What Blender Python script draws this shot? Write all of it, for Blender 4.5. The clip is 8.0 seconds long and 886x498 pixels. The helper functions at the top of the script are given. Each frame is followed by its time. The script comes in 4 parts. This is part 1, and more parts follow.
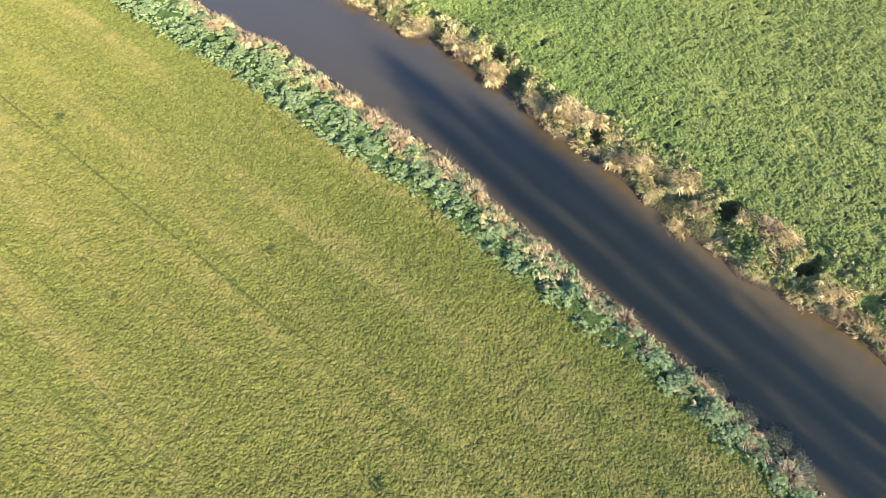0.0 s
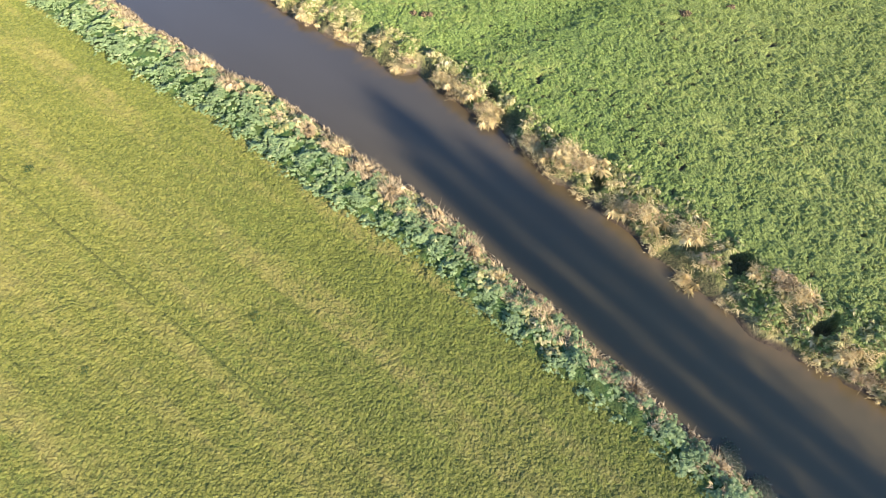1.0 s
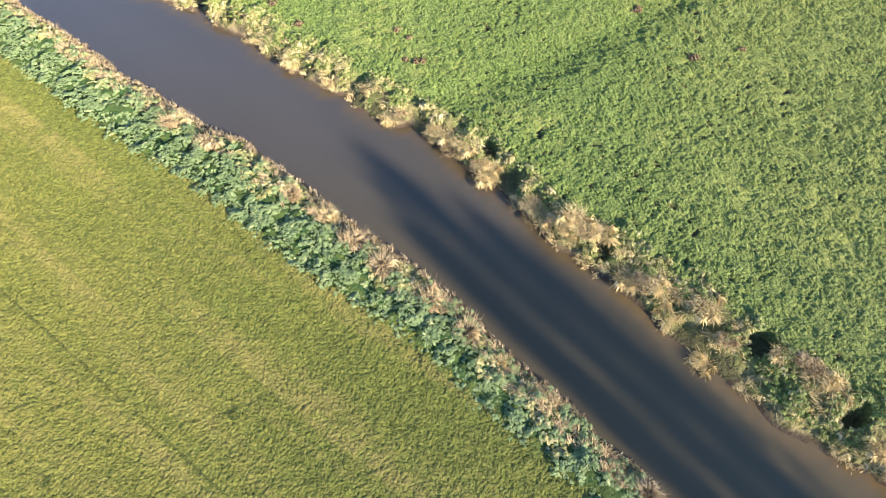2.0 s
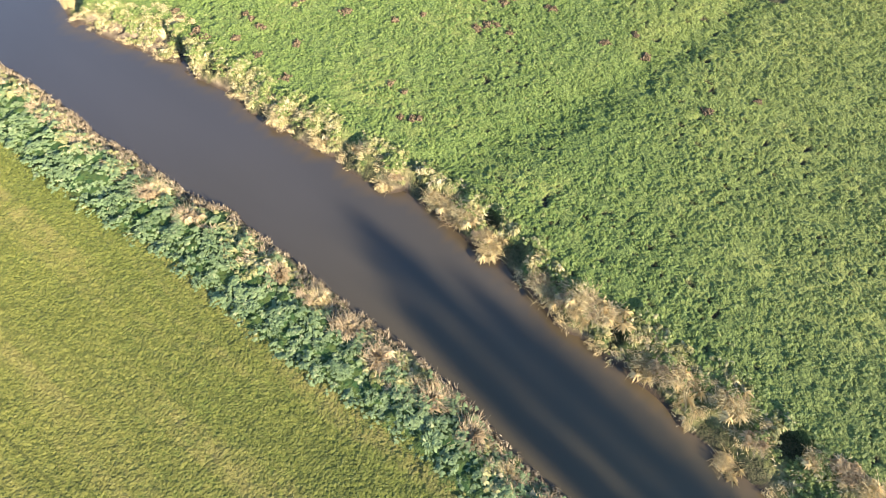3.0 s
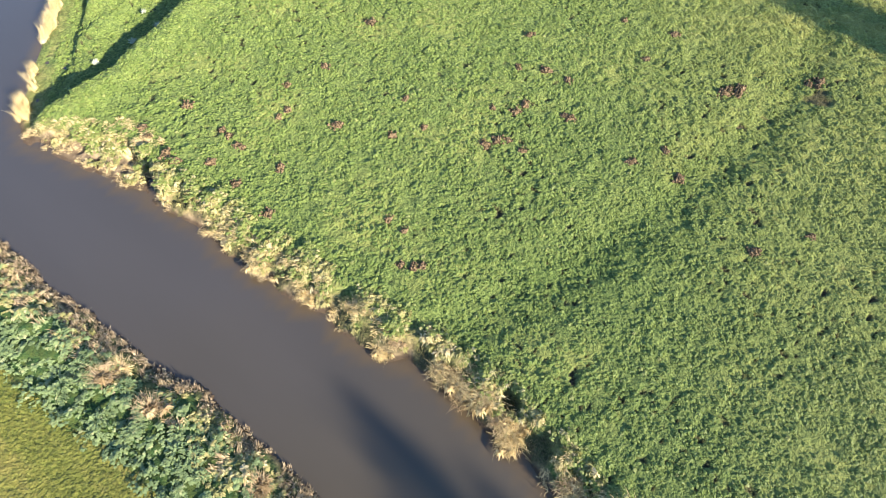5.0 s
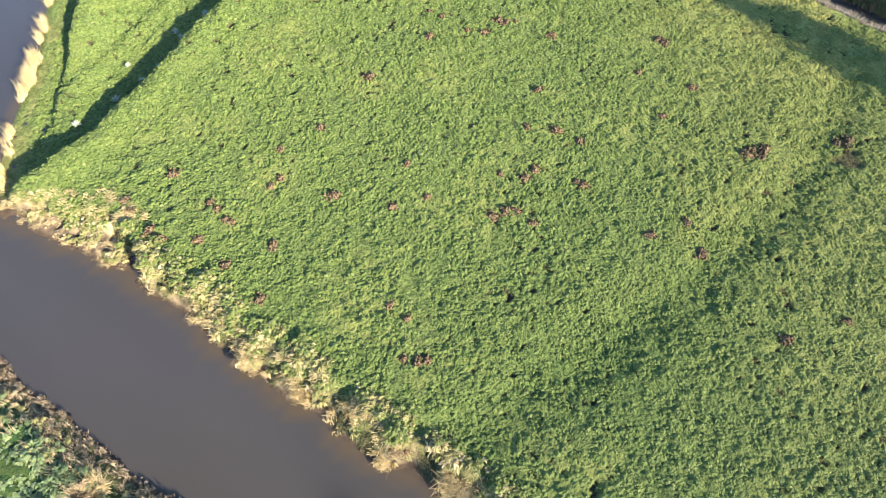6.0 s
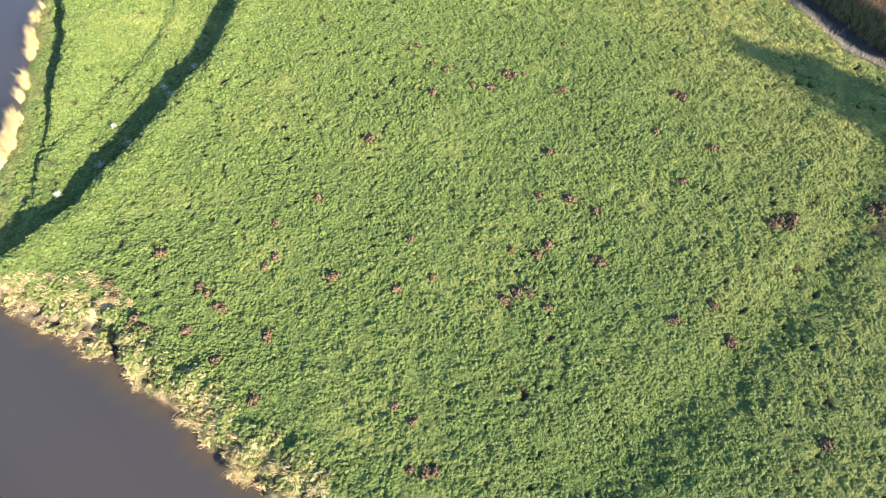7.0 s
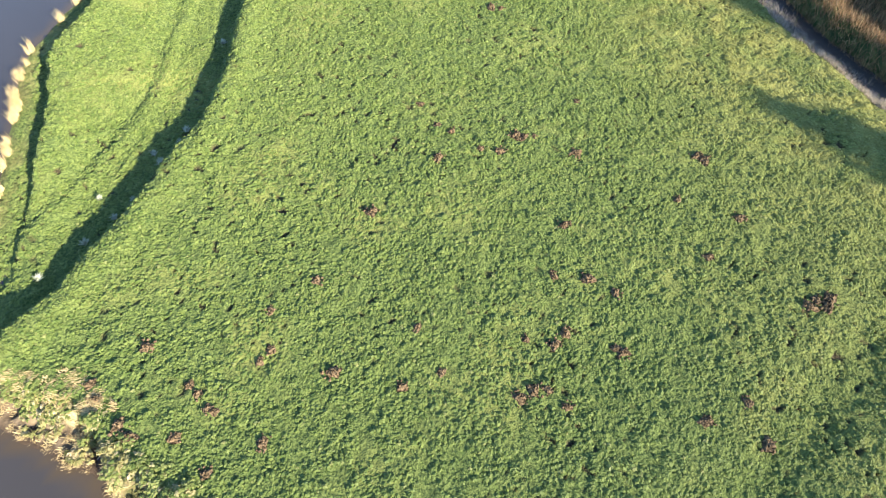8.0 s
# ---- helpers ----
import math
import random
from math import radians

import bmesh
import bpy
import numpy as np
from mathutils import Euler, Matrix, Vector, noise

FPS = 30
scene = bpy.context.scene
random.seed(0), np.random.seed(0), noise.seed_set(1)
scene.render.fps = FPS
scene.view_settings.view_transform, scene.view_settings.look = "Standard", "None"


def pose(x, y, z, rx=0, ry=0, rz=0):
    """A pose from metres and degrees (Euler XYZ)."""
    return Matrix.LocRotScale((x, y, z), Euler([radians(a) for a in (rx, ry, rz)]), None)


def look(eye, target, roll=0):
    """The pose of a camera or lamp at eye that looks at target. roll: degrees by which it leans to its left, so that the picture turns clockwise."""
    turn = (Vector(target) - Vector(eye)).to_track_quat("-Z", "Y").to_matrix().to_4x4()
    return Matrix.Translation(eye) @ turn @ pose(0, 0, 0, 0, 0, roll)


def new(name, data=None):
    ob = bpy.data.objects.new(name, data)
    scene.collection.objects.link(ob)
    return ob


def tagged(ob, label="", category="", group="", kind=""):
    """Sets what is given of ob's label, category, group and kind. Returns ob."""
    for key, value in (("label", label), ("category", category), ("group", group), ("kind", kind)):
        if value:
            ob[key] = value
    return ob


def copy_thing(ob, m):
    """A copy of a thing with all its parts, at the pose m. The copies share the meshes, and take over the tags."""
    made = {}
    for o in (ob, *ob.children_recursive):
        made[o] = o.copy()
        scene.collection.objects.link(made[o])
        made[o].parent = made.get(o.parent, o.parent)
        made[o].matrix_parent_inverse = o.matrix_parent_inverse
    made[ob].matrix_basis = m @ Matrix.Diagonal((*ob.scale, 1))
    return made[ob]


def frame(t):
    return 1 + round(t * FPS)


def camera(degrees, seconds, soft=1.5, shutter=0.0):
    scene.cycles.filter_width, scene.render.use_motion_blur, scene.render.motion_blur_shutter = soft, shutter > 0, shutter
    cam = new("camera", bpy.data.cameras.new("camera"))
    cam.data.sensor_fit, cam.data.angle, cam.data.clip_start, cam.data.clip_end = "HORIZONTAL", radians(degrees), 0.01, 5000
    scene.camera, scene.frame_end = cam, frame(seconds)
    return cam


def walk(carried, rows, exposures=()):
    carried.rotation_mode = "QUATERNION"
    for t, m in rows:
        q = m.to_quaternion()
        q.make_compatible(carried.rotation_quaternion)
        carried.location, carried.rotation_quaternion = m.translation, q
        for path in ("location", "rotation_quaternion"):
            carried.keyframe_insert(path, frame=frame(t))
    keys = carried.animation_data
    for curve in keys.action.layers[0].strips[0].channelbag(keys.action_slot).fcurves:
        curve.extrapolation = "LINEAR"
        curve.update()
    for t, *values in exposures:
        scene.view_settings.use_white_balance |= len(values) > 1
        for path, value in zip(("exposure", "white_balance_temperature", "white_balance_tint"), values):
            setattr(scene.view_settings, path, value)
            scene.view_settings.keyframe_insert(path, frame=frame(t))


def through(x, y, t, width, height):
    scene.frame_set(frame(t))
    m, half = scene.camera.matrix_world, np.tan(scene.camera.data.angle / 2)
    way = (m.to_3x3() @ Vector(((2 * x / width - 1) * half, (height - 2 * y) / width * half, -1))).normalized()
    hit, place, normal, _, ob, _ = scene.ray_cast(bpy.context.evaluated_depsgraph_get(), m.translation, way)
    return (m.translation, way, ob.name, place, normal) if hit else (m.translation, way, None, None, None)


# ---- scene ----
cam = camera(70.0, 8.0, soft=0.5)
PATH = [
    (0, (1.35, 2.383, 34.438), (1.32, 3.473, 32.761), 0.8),
    (0.5, (1.33, 4.504, 34.422), (1.306, 5.594, 32.745), 0.7),
    (1, (1.203, 6.873, 34.29), (1.191, 7.97, 32.617), 0.8),
    (1.5, (1.167, 9.747, 34.322), (1.162, 10.841, 32.648), 0.8),
    (3, (0.82, 18.878, 34.461), (0.833, 19.977, 32.79), 0.7),
    (3.5, (0.625, 21.934, 34.596), (0.644, 23.035, 32.926), 0.7),
    (4, (0.468, 25.256, 34.729), (0.49, 26.356, 33.059), 0.6),
    (4.5, (0.319, 28.256, 34.79), (0.342, 29.363, 33.124), 0.5),
    (6, (-0.071, 37.71, 35.232), (-0.046, 38.823, 33.57), -0.1),
    (6.5, (-0.164, 40.809, 35.472), (-0.141, 41.925, 33.813), -0.4),
    (7, (-0.322, 43.987, 35.671), (-0.299, 45.105, 34.012), -0.7),
    (7.5, (-0.52, 47.079, 35.827), (-0.495, 48.203, 34.173), -0.9),
    (8, (-0.515, 50.106, 35.954), (-0.498, 51.242, 34.307), -1.6),
]
walk(cam, [(t, look(eye, target, roll)) for t, eye, target, roll in PATH],
     exposures=((0.0, 1.95), (8.0, 1.92)))

# ---- daylight: a low winter sun from the south-east, clear sky ----
SUN_EL, SUN_AZ = radians(22.0), math.atan2(-0.731, 0.682)
sun_way = Vector((math.cos(SUN_EL) * math.cos(SUN_AZ), math.cos(SUN_EL) * math.sin(SUN_AZ), math.sin(SUN_EL)))
sun = new("sun", bpy.data.lights.new("sun", "SUN"))
sun.data.energy, sun.data.angle, sun.data.color = 5.0, radians(1.1), (1.0, 0.90, 0.74)
sun.matrix_world = look(sun_way * 300, (0, 0, 0))
world = bpy.data.worlds.new("sky")
scene.world = world
world.use_nodes = True
sky = world.node_tree.nodes.new("ShaderNodeTexSky")
sky.sky_type, sky.sun_disc = "NISHITA", False
sky.ozone_density, sky.dust_density, sky.air_density = 4.5, 0.3, 1.0
sky.sun_elevation, sky.sun_rotation = SUN_EL, math.pi / 2 - SUN_AZ
background = world.node_tree.nodes["Background"]
background.inputs["Strength"].default_value = 0.12
world.node_tree.links.new(sky.outputs[0], background.inputs["Color"])

WATER = -1.45  # the height of the river


# ---- materials ----
class Mat:
    """A small helper that strings shader nodes together."""

    def __init__(self, name, rough=0.8, spec=0.3, matt=0.9):
        self.mat = bpy.data.materials.new(name)
        self.mat.use_nodes = True
        self.nodes, self.links = self.mat.node_tree.nodes, self.mat.node_tree.links
        self.bsdf = self.nodes["Principled BSDF"]
        self.bsdf.inputs["Roughness"].default_value = rough
        self.bsdf.inputs["Specular IOR Level"].default_value = spec
        self.bsdf.inputs["Diffuse Roughness"].default_value = matt

    def put(self, value, socket):
        if hasattr(value, "is_output"):
            self.links.new(value, socket)
        elif isinstance(value, tuple):
            socket.default_value = (*value, 1.0)[:4] if len(socket.default_value) == 4 else value
        else:
            socket.default_value = value

    def coords(self, turn=0.0, stretch=(1, 1, 1)):
        geo = self.nodes.new("ShaderNodeNewGeometry")
        turned, mapping = self.nodes.new("ShaderNodeMapping"), self.nodes.new("ShaderNodeMapping")
        turned.inputs["Rotation"].default_value = (0, 0, radians(turn))
        mapping.inputs["Scale"].default_value = stretch
        self.links.new(geo.outputs["Position"], turned.inputs["Vector"])
        self.links.new(turned.outputs[0], mapping.inputs["Vector"])
        return mapping.outputs[0]

    def noise(self, scale, detail=3.0, rough=0.55, coords=None):
        n = self.nodes.new("ShaderNodeTexNoise")
        n.inputs["Scale"].default_value, n.inputs["Detail"].default_value = scale, detail
        n.inputs["Roughness"].default_value = rough
        self.links.new(coords or self.coords(), n.inputs["Vector"])
        return n.outputs[0]

    def ramp(self, value, low, high, to0=0.0, to1=1.0):
        m = self.nodes.new("ShaderNodeMapRange")
        m.interpolation_type = "SMOOTHSTEP"
        for key, v in (("From Min", low), ("From Max", high), ("To Min", to0), ("To Max", to1)):
            m.inputs[key].default_value = v
        self.links.new(value, m.inputs["Value"])
        return m.outputs[0]

    def math(self, kind, a, b=0.0):
        m = self.nodes.new("ShaderNodeMath")
        m.operation = kind
        self.put(a, m.inputs[0])
        self.put(b, m.inputs[1])
        return m.outputs[0]

    def mix(self, factor, a, b):
        m = self.nodes.new("ShaderNodeMix")
        m.data_type = "RGBA"
        self.put(factor, m.inputs[0])
        self.put(a, m.inputs[6])
        self.put(b, m.inputs[7])
        return m.outputs[2]

    def attribute(self, name):
        a = self.nodes.new("ShaderNodeAttribute")
        a.attribute_name = name
        return a.outputs["Fac"]

    def island(self):
        return self.nodes.new("ShaderNodeNewGeometry").outputs["Random Per Island"]

    def bump(self, height, strength, distance):
        b = self.nodes.new("ShaderNodeBump")
        b.inputs["Strength"].default_value, b.inputs["Distance"].default_value = strength, distance
        self.links.new(height, b.inputs["Height"])
        self.links.new(b.outputs[0], self.bsdf.inputs["Normal"])

    def colour(self, value):
        self.put(value, self.bsdf.inputs["Base Color"])
        return self.mat


def mower_lanes(m):
    """How much straw the mower has left, in uneven bands along its way."""
    bands = m.ramp(m.noise(0.42, 3.0, 0.6, m.coords(36.2, (0.07, 1.0, 1.0))), 0.44, 0.68, 0.0, 0.5)
    return m.math("MULTIPLY", bands, m.ramp(m.noise(0.9, 4.0), 0.28, 0.62, 0.15, 1.0))


def leaf_material(name, dark, light, odd, odd_share=0.85, patch=0.35, rough=0.6, through=0.28, alone=0.6, lush_shaded=None, lanes=False):
    """Blades and leaves: three tones mixed blade by blade and patch by patch."""
    m = Mat(name, rough, 0.25)
    one = m.island()
    tone = m.math("ADD", m.math("MULTIPLY", one, alone), m.math("MULTIPLY", m.noise(patch, 2.0), 1.15 - alone))
    base = m.mix(m.ramp(tone, 0.25, 0.95), dark, light)
    base = m.mix(m.ramp(m.math("FRACT", m.math("MULTIPLY", one, 7.31)), odd_share, odd_share + 0.08), base, odd)
    if lush_shaded:
        base = m.mix(m.math("MULTIPLY", m.attribute("yellow"), 0.6), base, (0.340, 0.310, 0.095))
        # darker tones: lush grass, with the furrow's shade put into the colour
        base = m.mix(m.math("MULTIPLY", m.attribute("lush_shaded"), 0.55), base, m.mix(m.ramp(tone, 0.25, 0.95), *lush_shaded))
    if lanes:  # drifts of cut straw along the mower's lanes
        base = m.mix(mower_lanes(m), base, (0.330, 0.255, 0.088))
    m.colour(base)
    soft = m.nodes.new("ShaderNodeBsdfTranslucent")
    m.put(base, soft.inputs["Color"])
    mixer = m.nodes.new("ShaderNodeMixShader")
    mixer.inputs[0].default_value = through
    m.links.new(m.bsdf.outputs[0], mixer.inputs[1])
    m.links.new(soft.outputs[0], mixer.inputs[2])
    m.links.new(mixer.outputs[0], m.nodes["Material Output"].inputs["Surface"])
    return m.mat


def ground_material():
    m = Mat("grassland_soil", 0.9, 0.15)
    fine, mid, broad, patch = m.noise(11.0, 4.0), m.noise(1.6, 4.0), m.noise(0.12, 3.0), m.noise(4.4, 3.0, 0.6)
    # rough pasture
    pasture = m.mix(m.ramp(patch, 0.34, 0.66), (0.052, 0.080, 0.022), (0.150, 0.190, 0.052))
    pasture = m.mix(m.ramp(fine, 0.52, 0.72, 0.0, 0.7), pasture, (0.225, 0.275, 0.082))
    pasture = m.mix(m.ramp(mid, 0.55, 0.75, 0.0, 0.5), pasture, (0.060, 0.110, 0.022))
    pasture = m.mix(m.ramp(broad, 0.48, 0.70, 0.0, 0.5), pasture, (0.260, 0.265, 0.074))
    # lush ground, darkened along the furrow to stand for its shaded side too
    pasture = m.mix(m.math("MULTIPLY", m.attribute("lush_shaded"), 0.6), pasture, m.mix(m.ramp(patch, 0.34, 0.66), (0.030, 0.062, 0.014), (0.120, 0.175, 0.038)))
    pasture = m.mix(m.math("MULTIPLY", m.attribute("yellow"), 0.6), pasture, (0.310, 0.285, 0.080))
    # dark soil of pocks and mud; also shade painted into the bank's hollows
    pasture = m.mix(m.attribute("pock_and_shade"), pasture, m.mix(m.ramp(fine, 0.4, 0.6), (0.030, 0.026, 0.014), (0.085, 0.064, 0.036)))
    # mown field with drifts of cut straw along the mower's lanes
    mown = m.mix(m.ramp(m.noise(4.5, 4.0, 0.65), 0.36, 0.64), (0.075, 0.082, 0.016), (0.200, 0.192, 0.044))
    mown = m.mix(m.ramp(broad, 0.42, 0.62, 0.0, 0.4), mown, (0.110, 0.135, 0.030))
    mown = m.mix(mower_lanes(m), mown, (0.300, 0.230, 0.080))
    mown = m.mix(m.math("MULTIPLY", m.attribute("lush_shaded"), 0.45), mown, m.mix(m.ramp(m.noise(5.5, 4.0, 0.65), 0.36, 0.64), (0.048, 0.066, 0.012), (0.170, 0.195, 0.038)))
    # wheel ruts across the field
    along_rut = m.nodes.new("ShaderNodeSeparateXYZ")
    m.links.new(m.coords(36.2), along_rut.inputs[0])
    for rut, depth in ((10.2, 0.5), (15.5, 0.25), (0.8, 0.4), (-0.75, 0.4), (2.9, 0.3)):
        near = m.math("ABSOLUTE", m.math("SUBTRACT", along_rut.outputs[1], rut))
        mown = m.mix(m.ramp(near, 0.13, 0.05, 0.0, depth), mown, (0.040, 0.042, 0.014))
    surface = m.mix(m.attribute("mown"), pasture, mown)
    # rank growth on the far bank and bare earth by the water
    rank = m.mix(m.ramp(mid, 0.35, 0.65), (0.030, 0.065, 0.020), (0.070, 0.095, 0.025))
    surface = m.mix(m.attribute("rank"), surface, rank)
    straw = m.mix(m.ramp(mid, 0.4, 0.62), (0.10, 0.085, 0.035), (0.32, 0.245, 0.11))
    straw = m.mix(m.ramp(m.attribute("straw"), 0.8, 0.95), straw, m.mix(m.ramp(m.noise(2.6, 4.0), 0.38, 0.62), (0.250, 0.200, 0.085), (0.600, 0.500, 0.270)))
    surface = m.mix(m.attribute("straw"), surface, straw)
    mud = m.mix(m.ramp(mid, 0.3, 0.7), (0.075, 0.054, 0.035), (0.240, 0.178, 0.110))
    place = m.nodes.new("ShaderNodeSeparateXYZ")
    m.links.new(m.coords(), place.inputs[0])
    mud = m.mix(m.ramp(place.outputs[2], WATER + 0.28, WATER + 0.06), mud, m.mix(mid, (0.030, 0.021, 0.014), (0.095, 0.066, 0.044)))
    surface = m.mix(m.attribute("mud"), surface, mud)
    high = m.math("ADD", m.math("MULTIPLY", patch, 0.27), m.math("MULTIPLY", fine, 0.08))
    low = m.math("ADD", m.math("MULTIPLY", m.noise(6.0, 4.0, 0.6), 0.20), m.math("MULTIPLY", fine, 0.06))
    swap = m.nodes.new("ShaderNodeMix")
    for value, socket in ((m.attribute("mown"), 0), (high, 2), (low, 3)):
        m.links.new(value, swap.inputs[socket])
    m.bump(m.math("MULTIPLY", swap.outputs[0], m.math("SUBTRACT", 1.0, m.math("MULTIPLY", m.attribute("mud"), 0.65))), 1.0, 1.0)
    return m.colour(surface)


def water_material():
    m = Mat("turbid_river_water", 0.04, 0.8, 0.0)
    m.bsdf.inputs["IOR"].default_value = 1.33
    silt = m.noise(0.10, 3.0, 0.5, m.coords(42, (0.35, 1.3, 1.0)))
    m.bump(m.noise(2.2, 2.0), 0.05, 0.02)
    body = m.mix(m.ramp(silt, 0.3, 0.7), (0.045, 0.040, 0.037), (0.052, 0.046, 0.043))
    body = m.mix(m.attribute("silty"), body, m.mix(m.ramp(silt, 0.3, 0.7), (0.051, 0.040, 0.021), (0.061, 0.047, 0.025)))
    body = m.mix(m.attribute("shallow"), body, (0.082, 0.056, 0.028))
    return m.colour(body)


def soil_material():
    m = Mat("crumbly_soil", 0.95, 0.1)
    m.bump(m.noise(14.0, 4.0), 0.9, 0.03)
    return m.colour(m.mix(m.ramp(m.noise(7.0, 4.0), 0.35, 0.65), (0.026, 0.019, 0.011), (0.200, 0.138, 0.078)))


def bark_material():
    m = Mat("poplar_bark", 0.9, 0.2)
    m.bump(m.noise(8.0, 4.0), 0.6, 0.03)
    return m.colour(m.mix(m.noise(3.0, 4.0), (0.07, 0.055, 0.04), (0.16, 0.13, 0.10)))


M_GROUND, M_WATER, M_SOIL, M_BARK = ground_material(), water_material(), soil_material(), bark_material()
M_PASTURE = leaf_material("pasture_grass", (0.096, 0.146, 0.034), (0.236, 0.290, 0.076), (0.340, 0.335, 0.130), 0.95, 2.0, alone=0.35, lush_shaded=((0.058, 0.100, 0.021), (0.165, 0.220, 0.048)))
M_MOWN = leaf_material("mown_grass", (0.105, 0.112, 0.022), (0.252, 0.238, 0.054), (0.310, 0.255, 0.088), 0.96, 2.8, alone=0.35, lush_shaded=((0.075, 0.094, 0.018), (0.180, 0.196, 0.038)), lanes=True)
M_WEED = leaf_material("weed_leaves", (0.125, 0.175, 0.076), (0.275, 0.340, 0.145), (0.400, 0.410, 0.200), 0.92, 0.7, alone=0.4)
M_BANKGRASS = leaf_material("bank_grass", (0.095, 0.140, 0.032), (0.310, 0.335, 0.105), (0.420, 0.370, 0.180), 0.86, 2.2, alone=0.4)
M_STRAWGRASS = leaf_material("straw_grass", (0.170, 0.175, 0.055), (0.480, 0.420, 0.190), (0.560, 0.470, 0.270), 0.85, 1.2, alone=0.45)
M_DRY = leaf_material("dry_reed", (0.440, 0.335, 0.160), (0.760, 0.615, 0.335), (0.270, 0.190, 0.105), 0.90, 0.8, through=0.3)
M_TAN = leaf_material("tan_reed", (0.340, 0.245, 0.135), (0.620, 0.480, 0.285), (0.220, 0.150, 0.085), 0.88, 0.8, through=0.3)
M_BROWN = leaf_material("brown_stalks", (0.190, 0.135, 0.085), (0.440, 0.340, 0.215), (0.600, 0.500, 0.330), 0.82, 0.6)
M_RUSH = leaf_material("dark_rush", (0.014, 0.045, 0.016), (0.040, 0.085, 0.028), (0.10, 0.12, 0.04), 0.93)

# ---- the plan: river banks, ditches ----
SOUTH_REACH = [(36, -40), (38, -14), (38, -2), (37, 6), (34.5, 11.5), (31, 15.5), (27.9, 18.5), (26.4, 20.7), (23.5, 22.2),
               (20.1, 24.5), (18.4, 26.9), (17.2, 27.9), (16.7, 28.8), (15.0, 30.2), (13.8, 32.0), (11.7, 33.9), (9.1, 36.2),
               (8.2, 36.9), (7.5, 38.2), (5.9, 39.9), (5.0, 41.5), (3.0, 43.0), (1.5, 44.7), (-0.8, 46.8), (-1.6, 47.5),
               (-2.7, 47.3), (-5.5, 49.0), (-6.2, 49.7), (-6.7, 50.8)]
NORTH_REACH = [(-7.7, 50.9), (-10.1, 52.3), (-10.8, 53.6), (-11.5, 53.2), (-12.5, 54.1), (-13.0, 55.0), (-14.1, 55.4),
               (-15.7, 57.1), (-18.5, 58.9), (-19.7, 59.4), (-21.2, 61.1), (-22.5, 61.2), (-24.0, 62.4), (-28.3, 64.3),
               (-31.7, 66.0), (-32.9, 68.5), (-33.6, 74.0), (-34.4, 82.0), (-35.8, 90.5), (-37.6, 97.0), (-37.4, 100.5),
               (-35.4, 108.0), (-33, 126), (-20, 170), (30, 260)]
BANK_EAST = SOUTH_REACH + NORTH_REACH
BANK_WEST = [(27, -40), (28.5, -14), (29, -6), (28, 2), (25.5, 7), (22.2, 10.5), (20.2, 13.0), (16.2, 17.6), (12.6, 21.3),
             (8.2, 26.1), (4.6, 29.4), (2.0, 32.5), (-2.0, 36.0), (-5.9, 38.9), (-9.5, 42.2), (-14.4, 46.0), (-17.5, 47.5),
             (-24.2, 52.4), (-28.4, 55.6), (-35.9, 61.0), (-42, 66), (-48, 76), (-51, 92), (-52, 110), (-48, 136),
             (-36, 176), (12, 270)]
DITCH_WEST = [(-33, 64.5), (-28.8, 69.2), (-26.1, 73.0), (-23.5, 77.8), (-21.4, 83.0), (-19.3, 88.0), (-18.2, 95.0), (-17.9, 105.0), (-16, 140)]
DITCH_EAST = [(75, 40), (58, 62), (44.0, 77.5), (35.0, 87.2), (33.4, 92.2), (31.4, 96.2), (30.0, 101.7), (27.5, 112), (20, 150)]
FURROW = [(-1, 46.0), (5.7, 51.3), (9.4, 53.9), (15.0, 57.2), (20.0, 61.2), (27.0, 67.5), (33.0, 76.0)]
CLIFF = [(-36, 69.5), (-31, 67.2), (-26.7, 66.0), (-22.8, 65.2), (-21.2, 63.2), (-19.4, 60.4), (-18.6, 57.5)]
HOLLOWS = [(-0.6, 47.3, 0.75), (4.3, 44.2, 0.7), (5.9, 41.6, 0.95), (-10.0, 53.0, 0.6), (-17.9, 59.5, 0.6), (-13.4, 55.2, 0.6), (-5.9, 50.1, 0.6),
           (-4.2, 48.7, 0.6), (11.5, 35.9, 0.8), (15.7, 29.8, 0.8), (16.8, 29.3, 0.9), (17.9, 28.0, 0.9), (20.5, 28.9, 0.9), (24.3, 24.6, 0.8)]
MOLEHILLS_NEAR = [(-15.8, 65.6), (-15.3, 65.0), (-14.5, 64.1), (-14.1, 63.9), (-21.9, 66.0), (-21.3, 65.0), (-19.0, 68.3), (-11.8, 67.0), (-11.2, 67.8), (-7.2, 66.1),
                  (-3.0, 65.0), (-2.0, 68.9), (-0.6, 65.8), (4.8, 67.8), (6.5, 67.3), (7.3, 68.1), (10.3, 66.9), (10.7, 66.6), (4.9, 64.4), (4.0, 64.0), (5.7, 64.4),
                  (6.7, 63.3), (14.4, 62.0), (-18.7, 62.6), (-16.1, 62.4), (-19.5, 63.3), (-13.9, 60.3), (-11.0, 61.9), (17.8, 60.7), (-3.0, 57.1), (-2.1, 53.4), (-1.3, 53.2),
                  (-0.7, 53.3), (-1.9, 56.1), (14.7, 62.1), (17.3, 63.1), (21.3, 54.1), (25.5, 55.3), (-11.3, 57.7)]
